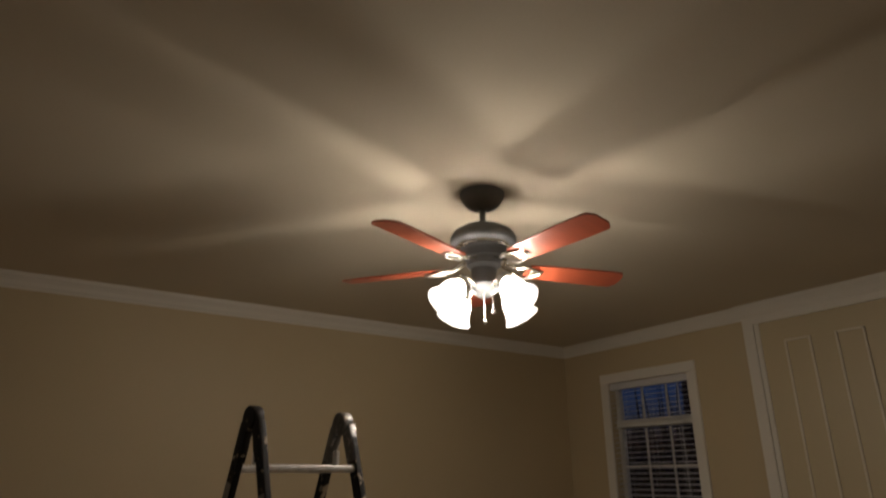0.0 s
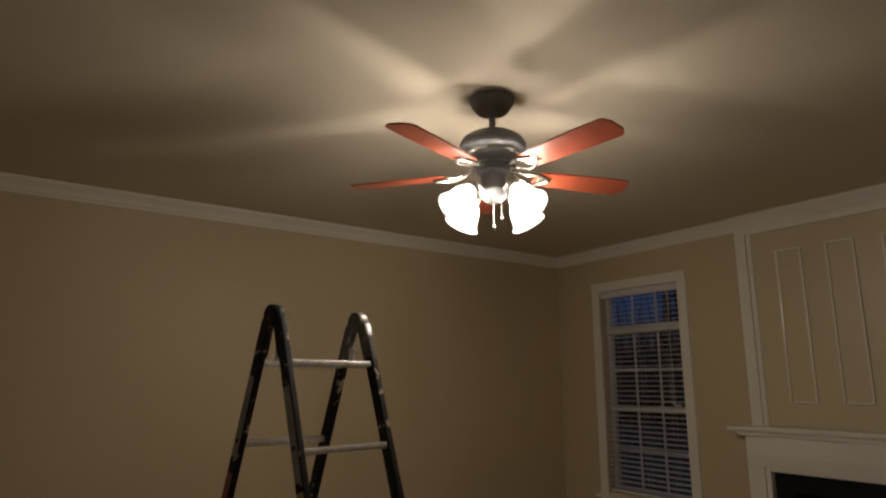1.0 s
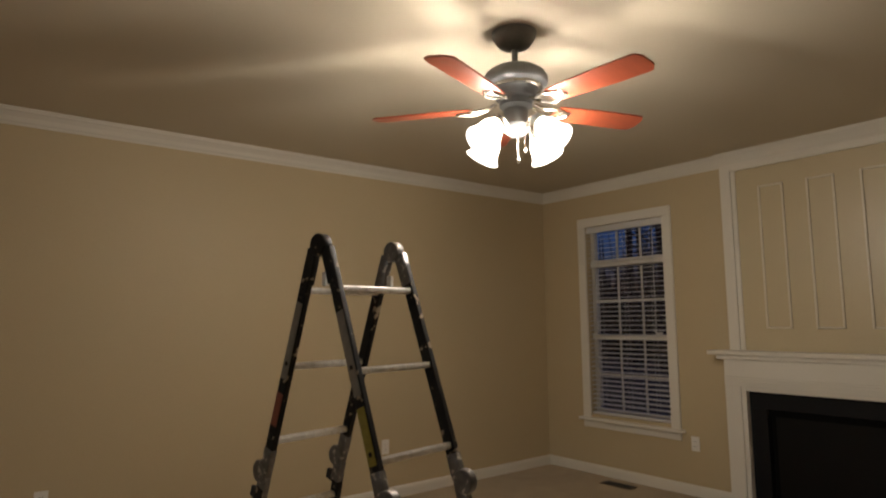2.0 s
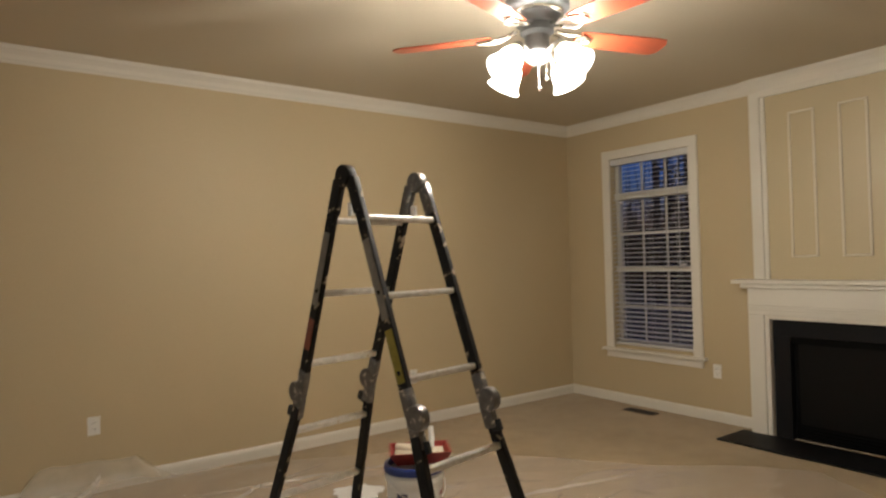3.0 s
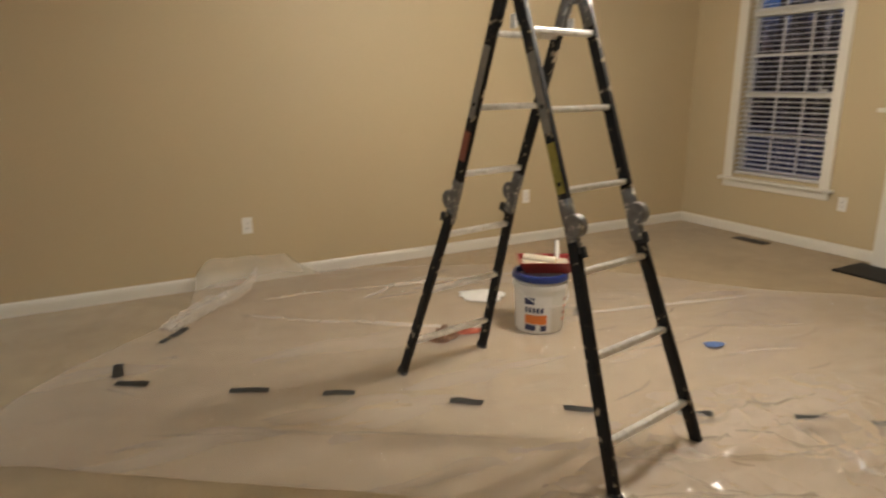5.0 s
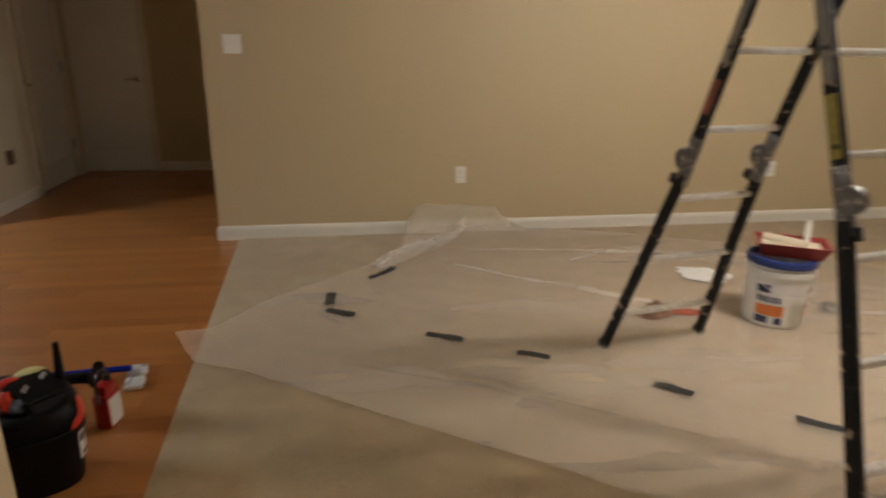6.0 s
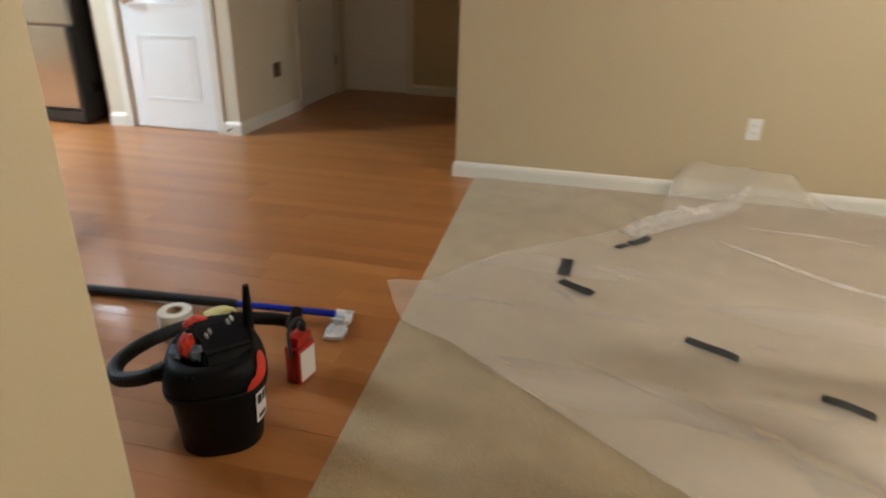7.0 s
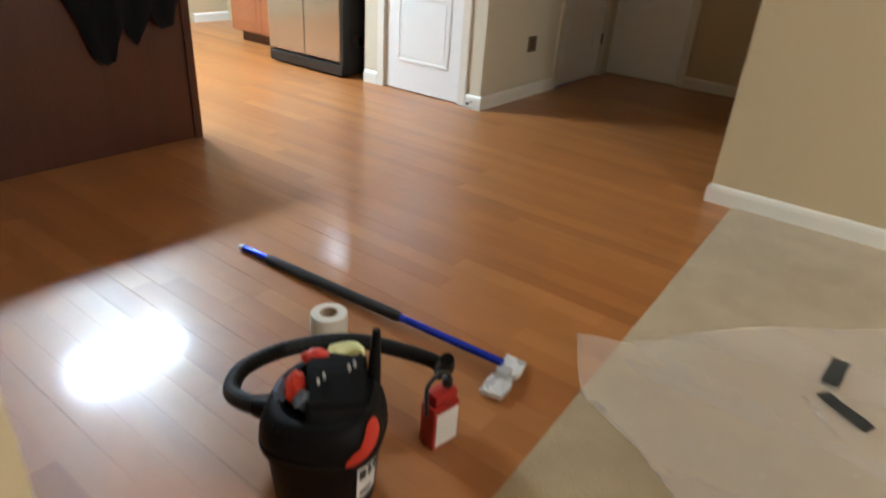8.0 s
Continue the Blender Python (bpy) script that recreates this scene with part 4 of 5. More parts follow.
    for layer in range(2):
        gb = bmesh.new()
        rows = []
        for i, p in enumerate(spine):
            d = (spine[min(i + 1, len(spine) - 1)] - spine[max(i - 1, 0)]).normalized()
            n = Vector((-d.y, d.x, 0)).normalized()
            f = i / (len(spine) - 1)
            r = (0.035 + 0.045 * math.sin(math.pi * min(1, f * 1.25 + 0.1)) ** 0.8) * (1 - 0.55 * f)
            row = []
            for k in range(15):
                a = math.pi * (k / 14)
                rr = r * (1 + 0.45 * noise.noise((f * 16 + layer * 7, k * 0.8, 3))) * (1 - 0.25 * layer)
                q = p + n * math.cos(a) * rr
                row.append(gb.verts.new((q.x, min(q.y, 4.664), max(0.016, p.z - 0.035 + math.sin(a) * rr * 0.9 + 0.012 * noise.noise((f * 22, k * 1.3, 5 + layer))))))
            rows.append(row)
        for p, q in zip(rows, rows[1:]):
            for k in range(14):
                gb.faces.new((p[k], p[k + 1], q[k + 1], q[k]))
        part("gathered_fold", gb, FOLDFILM, ob, "crumpled gathered plastic")
    return height


sheet_height = drop_sheet()


def tape_strip(x0, y0, x1, y1, w, seed):
    rng = random.Random(seed)
    ln = math.hypot(x1 - x0, y1 - y0)
    bm = bmesh.new()
    n = 10
    lo, hi = [], []
    for i in range(n + 1):
        u = (i / n - 0.5) * ln
        z = 0.002 * math.sin(i * 0.6 + seed) + 0.001 * rng.random()
        e = w / 2 * (1 + 0.06 * rng.uniform(-1, 1))
        lo.append(bm.verts.new((u + (rng.uniform(-0.006, 0.006) if i in (0, n) else 0), -e, z)))
        hi.append(bm.verts.new((u + (rng.uniform(-0.006, 0.006) if i in (0, n) else 0), e, z + 0.002)))
    for i in range(n):
        bm.faces.new((lo[i], lo[i + 1], hi[i + 1], hi[i]))
    r = bmesh.ops.solidify(bm, geom=bm.faces[:], thickness=0.0015)
    ob = solid("tape_strip", bm, TAPE, "dark grey tape strip holding the plastic sheet", "tape", group="tape strips on the sheet")
    ob.matrix_basis = pose((x0 + x1) / 2, (y0 + y1) / 2, sheet_height((x0 + x1) / 2, (y0 + y1) / 2) + 0.0035, 0, 0, math.degrees(math.atan2(y1 - y0, x1 - x0)))
    return ob


for k, (x0, y0, x1, y1, w) in enumerate([(-0.343, 3.724, -0.30, 3.777, 0.035), (-0.283, 3.80, -0.19, 3.912, 0.045), (-0.556, 3.535, -0.564, 3.378, 0.05), (-0.574, 3.323, -0.438, 3.232, 0.048), (-0.113, 2.985, 0.044, 2.898, 0.042),
                                         (0.243, 2.731, 0.376, 2.663, 0.042), (0.728, 2.412, 0.84, 2.317, 0.045), (1.121, 2.107, 1.245, 2.015, 0.042), (1.501, 1.832, 1.625, 1.754, 0.042), (1.86, 1.55, 1.98, 1.465, 0.042), (2.125, 1.385, 2.25, 1.303, 0.042), (2.43, 1.165, 2.57, 1.075, 0.042)]):
    tape_strip(x0, y0, x1, y1, w, k)


# ---- pail with tray, rags, scraps ----
def pail():
    b = thing("paint_pail", "white five-gallon plastic pail with a blue rim", "pail", 1.612, 2.95, 0.02, 0)
    R = 0.150
    body = part("body", lathe([(0.0, 0.0), (0.130, 0.0), (0.134, 0.006), (R - 0.004, 0.255), (R + 0.004, 0.257), (R + 0.004, 0.285), (R - 0.004, 0.287), (R - 0.003, 0.30), (R - 0.01, 0.30), (0.126, 0.01), (0.0, 0.008)], 48), PAILWHITE, b, smooth=True)
    part("rim", lathe([(R - 0.012, 0.302), (R + 0.008, 0.302), (R + 0.010, 0.318), (R + 0.006, 0.335), (R - 0.012, 0.338), (R - 0.012, 0.302)], 48), PAILBLUE, b, "blue lid rim", smooth=True)

    def band(z0, z1, a0, a1, mt, d=0.0015):
        bm = bmesh.new()
        n = 12
        rows = []
        for i in range(n + 1):
            a = radians(a0 + (a1 - a0) * i / n)
            col = []
            for z in (z0, z1):
                r = 0.134 + (z / 0.255) * (R - 0.138) + d
                col.append(bm.verts.new((r * math.cos(a), r * math.sin(a), z)))
            rows.append(col)
        for p, q in zip(rows, rows[1:]):
            bm.faces.new((p[0], q[0], q[1], p[1]))
        return part("print", bm, mt, body)

    # printed label: white field, navy bar of lettering, orange block
    band(0.015, 0.225, 198, 262, WHITEPLASTIC, 0.0012)
    band(0.175, 0.215, 199, 222, NAVY, 0.0022)
    for k in range(5):
        band(0.128, 0.158, 200 + k * 9, 206 + k * 9, NAVY, 0.0022)
    band(0.06, 0.115, 199, 250, PAILORANGE, 0.0022)
    band(0.02, 0.055, 199, 225, NAVY, 0.0022)
    band(0.02, 0.055, 236, 250, NAVY, 0.0022)
    for k in range(4):
        band(0.18 - k * 0.04, 0.2 - k * 0.04, 298, 318, PAILORANGE if k % 2 else TRAYRED, 0.002)
    part("bail", tube([((R + 0.01) * math.cos(a), -(R + 0.01) * math.sin(a), 0.265 - 0.10 * math.sin(a)) for a in [math.pi * i / 16 for i in range(17)]], 0.0025, 6), ALU, b)
    return b


def paint_tray():
    t = thing("paint_tray", "red plastic paint tray smeared with pale paint", "paint tray", 1.647, 2.95, 0.357, -30)
    bm = bmesh.new()
    out, inn = [(-0.16, -0.11), (0.16, -0.11), (0.16, 0.11), (-0.16, 0.11)], [(-0.125, -0.08), (0.125, -0.08), (0.125, 0.08), (-0.125, 0.08)]
    top = [bm.verts.new((x, y, 0.065)) for x, y in out]
    bot = [bm.verts.new((x, y, 0.0)) for x, y in inn]
    top2 = [bm.verts.new((x * 0.93, y * 0.93, 0.065)) for x, y in out]
    bot2 = [bm.verts.new((x * 0.97, y * 0.97, 0.01)) for x, y in inn]
    for i in range(4):
        j = (i + 1) % 4
        bm.faces.new((bot[i], bot[j], top[j], top[i]))
        bm.faces.new((top[i], top[j], top2[j], top2[i]))
        bm.faces.new((top2[i], top2[j], bot2[j], bot2[i]))
    bm.faces.new(bot[::-1])
    bm.faces.new(bot2)
    part("tray", bm, TRAYRED, t)
    part("paint", box((-0.13, -0.085, 0.03), (0.13, 0.085, 0.045), 0.008), WETPAINT, t, "pale wet paint")
    part("roller_cover", lathe([(0.0, -0.1), (0.022, -0.1), (0.026, -0.09), (0.026, 0.09), (0.022, 0.1), (0.0, 0.1)], 20, pose(-0.03, 0.03, 0.05, 90, 0, 60)), WETPAINT, t, smooth=True)
    return t


def paint_brush():
    b = thing("paint_brush", "white-handled paint brush standing in the tray", "brush", 1.727, 2.96, 0.405, 20)
    part("handle", prism([(-0.012, 0), (0.012, 0), (0.016, 0.05), (0.012, 0.10), (0.009, 0.11), (-0.009, 0.11), (-0.012, 0.10), (-0.016, 0.05)], 0.014, pose(0, 0, 0, 82, 8, 0)), PAPER, b)
    part("ferrule", box((-0.02, -0.01, -0.02), (0.02, 0.01, 0.01), 0.003), ALU, b)
    return b


pail()
paint_tray()
paint_brush()


def crumpled(name, x, y, z, sx, sy, h, mat, label, cat, seed, rz=0, torn=0.25, rough=3.0):
    """A crumpled cloth or sheet with an uneven outline."""
    bm = bmesh.new()
    n, rings = 28, 7
    c = bm.verts.new((0, 0, h * 0.6))
    prev = None
    for r in range(1, rings + 1):
        row = []
        for i in range(n):
            a = 2 * math.pi * i / n
            k = 1 + torn * (noise.noise((math.cos(a) * 1.7, math.sin(a) * 1.7, seed)) + 0.6 * noise.noise((math.cos(a) * 5, math.sin(a) * 5, seed + 1)))
            u = r / rings
            zz = h * (1 - u) * 0.5 + h * 0.6 * abs(noise.noise((math.cos(a) * u * rough, math.sin(a) * u * rough, seed + 3)))
            row.append(bm.verts.new((sx * k * u * math.cos(a), sy * k * u * math.sin(a), max(0.002, zz if r < rings else 0.003))))
        for i in range(n):
            j = (i + 1) % n
            if prev is None:
                bm.faces.new((c, row[i], row[j]))
            else:
                bm.faces.new((prev[i], row[i], row[j], prev[j]))
        prev = row
    ob = solid(name, bm, mat, label, cat, smooth=True)
    ob.matrix_basis = pose(x, y, z, 0, 0, rz)
    return ob


crumpled("paper_sheet", 1.61, 3.575, 0.022, 0.155, 0.12, 0.02, PAPER, "torn white paper sheet lying on the plastic", "paper", 3, -30, 0.35)
crumpled("rag", 1.04, 3.045, 0.022, 0.105, 0.045, 0.12, RAG, "crumpled brown stained rag by the ladder foot", "rag", 8, 20, 0.6, 7.0)
crumpled("red_rag", 1.20, 3.06, 0.022, 0.12, 0.026, 0.035, REDRAG, "crumpled red and white rag on the plastic", "rag", 12, -14, 0.6, 8.0)
crumpled("blue_tape_scrap", 2.255, 2.263, 0.024, 0.06, 0.034, 0.003, BLUETAPE, "scrap of blue painter's tape", "tape", 5, -20, 0.6)
crumpled("grey_rag", 1.955, 2.995, 0.025, 0.05, 0.035, 0.07, GREYLABEL, "small grey crumpled rag beside the pail", "rag", 21, 0, 0.6, 6.0)


# ---- things on the wood floor ----
def vacuum():
    v = thing("shop_vacuum", "small black wet-dry vacuum with red trim", "vacuum", -1.408, 2.153, 0, 29)

    def loft(secs, mat, name, label="", parent=v):
        bm = bmesh.new()
        n = 40
        rows = []
        for z, rx, ry, p, tilt in secs:
            row = []
            for i in range(n):
                a = 2 * math.pi * i / n
                ca, sa = math.cos(a), math.sin(a)
                k = (abs(ca) ** p + abs(sa) ** p) ** (-1 / p)
                row.append(bm.verts.new((rx * k * ca, ry * k * sa, z + tilt * sa * k + 0.2 * tilt * ca)))
            rows.append(row)
        for a, b in zip(rows, rows[1:]):
            for i in range(n):
                j = (i + 1) % n
                bm.faces.new((a[i], a[j], b[j], b[i]))
        bm.faces.new(rows[0][::-1])
        bm.faces.new(rows[-1])
        return part(name, bm, mat, parent, label, smooth=True)

    loft([(0.0, 0.097, 0.092, 2.8, 0), (0.01, 0.105, 0.10, 2.8, 0), (0.182, 0.119, 0.114, 2.8, 0), (0.186, 0.130, 0.125, 2.8, 0), (0.20, 0.131, 0.126, 2.8, 0), (0.204, 0.127, 0.122, 2.8, 0)], VACBLACK, "tank")
    # hood with a sunken top
    loft([(0.206, 0.124, 0.119, 2.8, 0), (0.21, 0.129, 0.124, 2.8, 0), (0.222, 0.129, 0.124, 2.8, 0), (0.25, 0.124, 0.119, 2.7, 0.004), (0.276, 0.113, 0.108, 2.6, 0.01), (0.288, 0.101, 0.096, 2.5, 0.014),
          (0.288, 0.088, 0.083, 2.5, 0.014), (0.268, 0.08, 0.076, 2.4, 0.012), (0.262, 0.05, 0.05, 2.2, 0.01)], VACBLACK, "lid")
    # sloping motor cover at the back with cooling slots
    prof = [(-0.096, 0.235), (-0.09, 0.262), (-0.055, 0.298), (0.03, 0.320), (0.075, 0.326), (0.098, 0.316), (0.104, 0.235)]
    mb = prism(prof, 0.128, Matrix(((0, 0, 1, -0.037), (1, 0, 0, 0), (0, 1, 0, 0), (0, 0, 0, 1))))
    bmesh.ops.recalc_face_normals(mb, faces=mb.faces[:])
    bmesh.ops.bevel(mb, geom=mb.edges[:], offset=0.008, segments=2, affect="EDGES")
    mb.transform(pose(0, 0, 0, 0, 0, 18))
    mc = part("motor_cover", mb, VACBLACK, v)
    for k, (cx, cy) in enumerate(((-0.012, 0.0), (0.0, 0.012), (0.052, 0.03), (0.064, 0.04))):
        part("clip", box((-0.003, -0.008, 0.0), (0.003, 0.008, 0.011), 0.002, pose(0, 0, 0, 0, 0, 18) @ pose(cx, cy, 0.311 + 0.25 * cy, 18, 0, 10)), ALU, mc, "small metal clip")
    # upright ribs round the front of the hood
    for k in range(7):
        a = radians(196 + 9 * k)
        part("rib", box((-0.004, -0.0025, -0.022), (0.004, 0.0025, 0.022), 0.001, pose(0.125 * math.cos(a), 0.12 * math.sin(a), 0.243, 0, 0, math.degrees(a)) @ pose(0, 0, 0, 0, -12, 0)), VACBLACK, v)

    def turned(x, y):
        c, d = math.cos(radians(18)), math.sin(radians(18))
        return c * x - d * y, d * x + c * y

    def lump(name, x, y, z, sx, sy, sz, mat, label, seed):
        bm = bmesh.new()
        bmesh.ops.create_icosphere(bm, subdivisions=3, radius=1.0)
        x, y = turned(x, y)
        for w in bm.verts:
            k = 1 + 0.35 * noise.noise(w.co * 2.2 + Vector((seed, 0, 0))) + 0.12 * noise.noise(w.co * 6 + Vector((0, seed, 0)))
            w.co = Vector((x + sx * k * w.co.x, y + sy * k * w.co.y, z + sz * k * w.co.z))
        return part(name, bm, mat, v, label, smooth=True)

    lump("red_cloth", -0.06, 0.012, 0.293, 0.022, 0.032, 0.034, RED, "crumpled red cloth", 3)
    lump("red_cloth", -0.015, 0.084, 0.314, 0.034, 0.022, 0.016, RED, "crumpled red cloth", 9)
    lump("blue_cloth", -0.042, -0.018, 0.283, 0.025, 0.02, 0.022, DUSTYBLUE, "folded dusty blue cloth", 5)
    lump("blue_cloth", -0.085, 0.02, 0.282, 0.018, 0.03, 0.018, DUSTYBLUE, "folded dusty blue cloth", 6)
    lump("yellow_pad", 0.048, 0.100, 0.318, 0.040, 0.026, 0.011, YELLOW, "pale yellow pad", 7)

    # side badge: a red bent flash that follows the hood
    def wrap(name, mat, parent, outline, deep, label=""):
        """A thin plate bent round the body; outline in degrees and height."""
        bm = bmesh.new()
        rows = []
        for a0, z0, a1, z1 in outline:
            row = []
            for k in range(5):
                a, z = radians(a0 + (a1 - a0) * k / 4), z0 + (z1 - z0) * k / 4
                if z > 0.204:
                    t = max(0.0, (z - 0.222) / 0.054)
                    rx, ry = 0.1295 - 0.016 * t ** 1.4, 0.1245 - 0.016 * t ** 1.4
                else:
                    t = z / 0.182
                    rx, ry = 0.111 + 0.010 * t, 0.106 + 0.011 * t
                ca, sa = math.cos(a), math.sin(a)
                kk = (abs(ca) ** 2.8 + abs(sa) ** 2.8) ** (-1 / 2.8)
                row.append(bm.verts.new(((rx * kk + deep) * ca, (ry * kk + deep) * sa, z)))
            rows.append(row)
        for p, q in zip(rows, rows[1:]):
            for k in range(4):
                bm.faces.new((p[k], q[k], q[k + 1], p[k + 1]))
        bmesh.ops.recalc_face_normals(bm, faces=bm.faces[:])
        return part(name, bm, mat, parent, label, smooth=True)

    wrap("red_badge", RED, v, [(-57, 0.207, -56, 0.220), (-51, 0.208, -50, 0.235), (-45, 0.211, -44, 0.241), (-39, 0.216, -38, 0.258), (-33, 0.222, -32, 0.276), (-27, 0.23, -26, 0.281), (-21, 0.238, -20, 0.279), (-16, 0.248, -15, 0.268)], 0.006, "red bent side badge")
    st = wrap("sticker", WHITEPLASTIC, v, [(a, 0.085, a, 0.178) for a in (-44, -37, -30, -23, -16)], 0.0025, "white printed sticker")
    for k, (a0, a1) in enumerate(((-42, -34), (-32, -26), (-24, -18))):
        wrap("print", SLOT, st, [(a, 0.142, a, 0.17) for a in (a0, (a0 + a1) / 2, a1)], 0.0035)
    wrap("print", SLOT, st, [(a, 0.096, a, 0.108) for a in (-41, -33, -25)], 0.0035)
    inv = v.matrix_basis.inverted()
    part("inlet", tube([inv @ Vector(p) for p in ((-1.475, 2.085, 0.24), (-1.50, 2.075, 0.238), (-1.525, 2.07, 0.232))], [0.026, 0.026, 0.023], 18), VACBLACK, v, smooth=True)
    # tapered crevice tool standing at the back
    part("crevice_tube", tube([inv @ Vector((-1.362, 2.252, 0.255)), inv @ Vector((-1.360, 2.254, 0.34)), inv @ Vector((-1.358, 2.256, 0.415))], [0.016, 0.013, 0.0085], 12), VACBLACK, v, smooth=True)
    # ribbed hose
    pts = smooth_path([(-1.51, 2.09, 0.235), (-1.59, 2.09, 0.19), (-1.69, 2.115, 0.155), (-1.742, 2.19, 0.152), (-1.722, 2.31, 0.155), (-1.64, 2.435, 0.155), (-1.538, 2.50, 0.15), (-1.42, 2.555, 0.13), (-1.38, 2.54, 0.115)], 14)
    hose = bmesh.new()
    n = len(pts)
    add_tube(hose, [inv @ p for p in pts], [0.0205 + 0.0009 * (i % 2) for i in range(n)], 14)
    hs = part("hose", hose, HOSE, v, "black ribbed hose", smooth=False)
    part("hose_nozzle", tube([inv @ Vector(p) for p in ((-1.39, 2.552, 0.12), (-1.365, 2.53, 0.16), (-1.35, 2.51, 0.20))], [0.025, 0.022, 0.018], 14), VACBLACK, hs, smooth=True)
    return v


vacuum()


def cleaner_bottle():
    b = thing("cleaner_bottle", "red cleaner jug with a white label and black handle", "bottle", -1.318, 2.45, 0, -11)
    part("body", box((-0.027, -0.043, 0), (0.027, 0.043, 0.128), 0.010), SHADEDJUGRED, b, smooth=True)
    part("shoulder", box((-0.025, -0.038, 0.118), (0.025, 0.040, 0.166), 0.02), SHADEDJUGRED, b, smooth=True)
    part("label_patch", box((0.0265, -0.034, 0.01), (0.0285, 0.036, 0.112)), WHITEPLASTIC, b, "white paper label")
    part("cap", lathe([(0.012, 0.16), (0.014, 0.168), (0.014, 0.186), (0.008, 0.19)], 18, pose(0, 0.018, 0), True), BLACKGLOSS, b, smooth=True)
    part("handle", tube(smooth_path([(0, -0.043, 0.10), (0, -0.049, 0.165), (0, -0.044, 0.192), (0, -0.012, 0.214), (0, 0.018, 0.20), (0, 0.022, 0.178)], 6), 0.0055, 8), BLACKGLOSS, b, "black wire handle", smooth=True)
    return b


cleaner_bottle()


def floor_mop():
    m = thing("floor_mop", "flat floor mop with blue pole and black foam grip", "mop", -1.318, 2.76, 0, 0)
    bow = [(-0.036, -0.098), (0.030, -0.094), (0.036, -0.03), (0.026, 0.0), (0.037, 0.035), (0.034, 0.092), (-0.03, 0.098), (-0.038, 0.03), (-0.027, 0.0), (-0.037, -0.035)]
    hb = prism(bow, 0.014, pose(0, 0, 0.006, 0, 0, 10))
    bmesh.ops.subdivide_edges(hb, edges=hb.edges[:], cuts=3, use_grid_fill=True)
    bmesh.ops.triangulate(hb, faces=[f for f in hb.faces if len(f.verts) > 4])
    for w in hb.verts:
        w.co.z += 0.008 * noise.noise((w.co.x * 30, w.co.y * 22, 4)) * (1 if w.co.z > 0.012 else 0)
    part("mop_head", hb, FOIL, m, "crinkled silver flat mop head")
    part("swivel", box((-0.018, -0.018, 0.018), (0.018, 0.018, 0.042), 0.007, pose(0, 0, 0, 0, 0, 10)), PADGREY, m, smooth=True)
    a = Vector((-0.02, 0.015, 0.045))
    d = Vector((-1.175, -0.045, -0.031)).normalized()
    part("pole", tube([a, a + d * 0.42], 0.0125, 14), POLEBLUE, m, "blue metal pole", smooth=True)
    part("grip", tube([a + d * 0.38, a + d * 0.40, a + d * 1.01, a + d * 1.02], [0.014, 0.0185, 0.0185, 0.015], 14), FOAM, m, "black foam grip", smooth=True)
    part("pole", tube([a + d * 1.01, a + d * 1.155], 0.0125, 14), POLEBLUE, m, "blue metal pole", smooth=True)
    part("end_cap", tube([a + d * 1.155, a + d * 1.175], [0.0135, 0.011], 14), PAPER, m, "white end cap", smooth=True)
    return m


floor_mop()


def tape_roll():
    t = thing("masking_roll", "roll of white masking film standing on end", "tape roll", -1.828, 2.553, 0)
    part("roll", lathe([(0.027, 0.0), (0.054, 0.0), (0.056, 0.003), (0.056, 0.102), (0.054, 0.105), (0.027, 0.105), (0.027, 0.0)], 36), TAPEWHITE, t, smooth=True)
    part("core", lathe([(0.022, 0.001), (0.0275, 0.001), (0.0275, 0.106), (0.022, 0.106), (0.022, 0.001)], 30), CARD, t, "brown cardboard core", smooth=True)
    return t


tape_roll()


# ---- kitchen ----
def island_unit():
    k = thing("kitchen_island", "dark cherry kitchen island with a stone top", "island")
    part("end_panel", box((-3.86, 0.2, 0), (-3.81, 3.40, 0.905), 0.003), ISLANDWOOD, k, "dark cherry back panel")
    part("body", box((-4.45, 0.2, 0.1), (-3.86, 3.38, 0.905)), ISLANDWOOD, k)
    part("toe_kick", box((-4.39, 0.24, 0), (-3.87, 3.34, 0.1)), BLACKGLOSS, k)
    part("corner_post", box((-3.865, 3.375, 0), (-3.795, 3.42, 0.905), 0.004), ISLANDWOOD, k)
    part("countertop", box((-4.5, 0.15, 0.905), (-3.77, 3.45, 0.94), 0.006), COUNTER, k, "dark stone countertop")
    return k


island_unit()


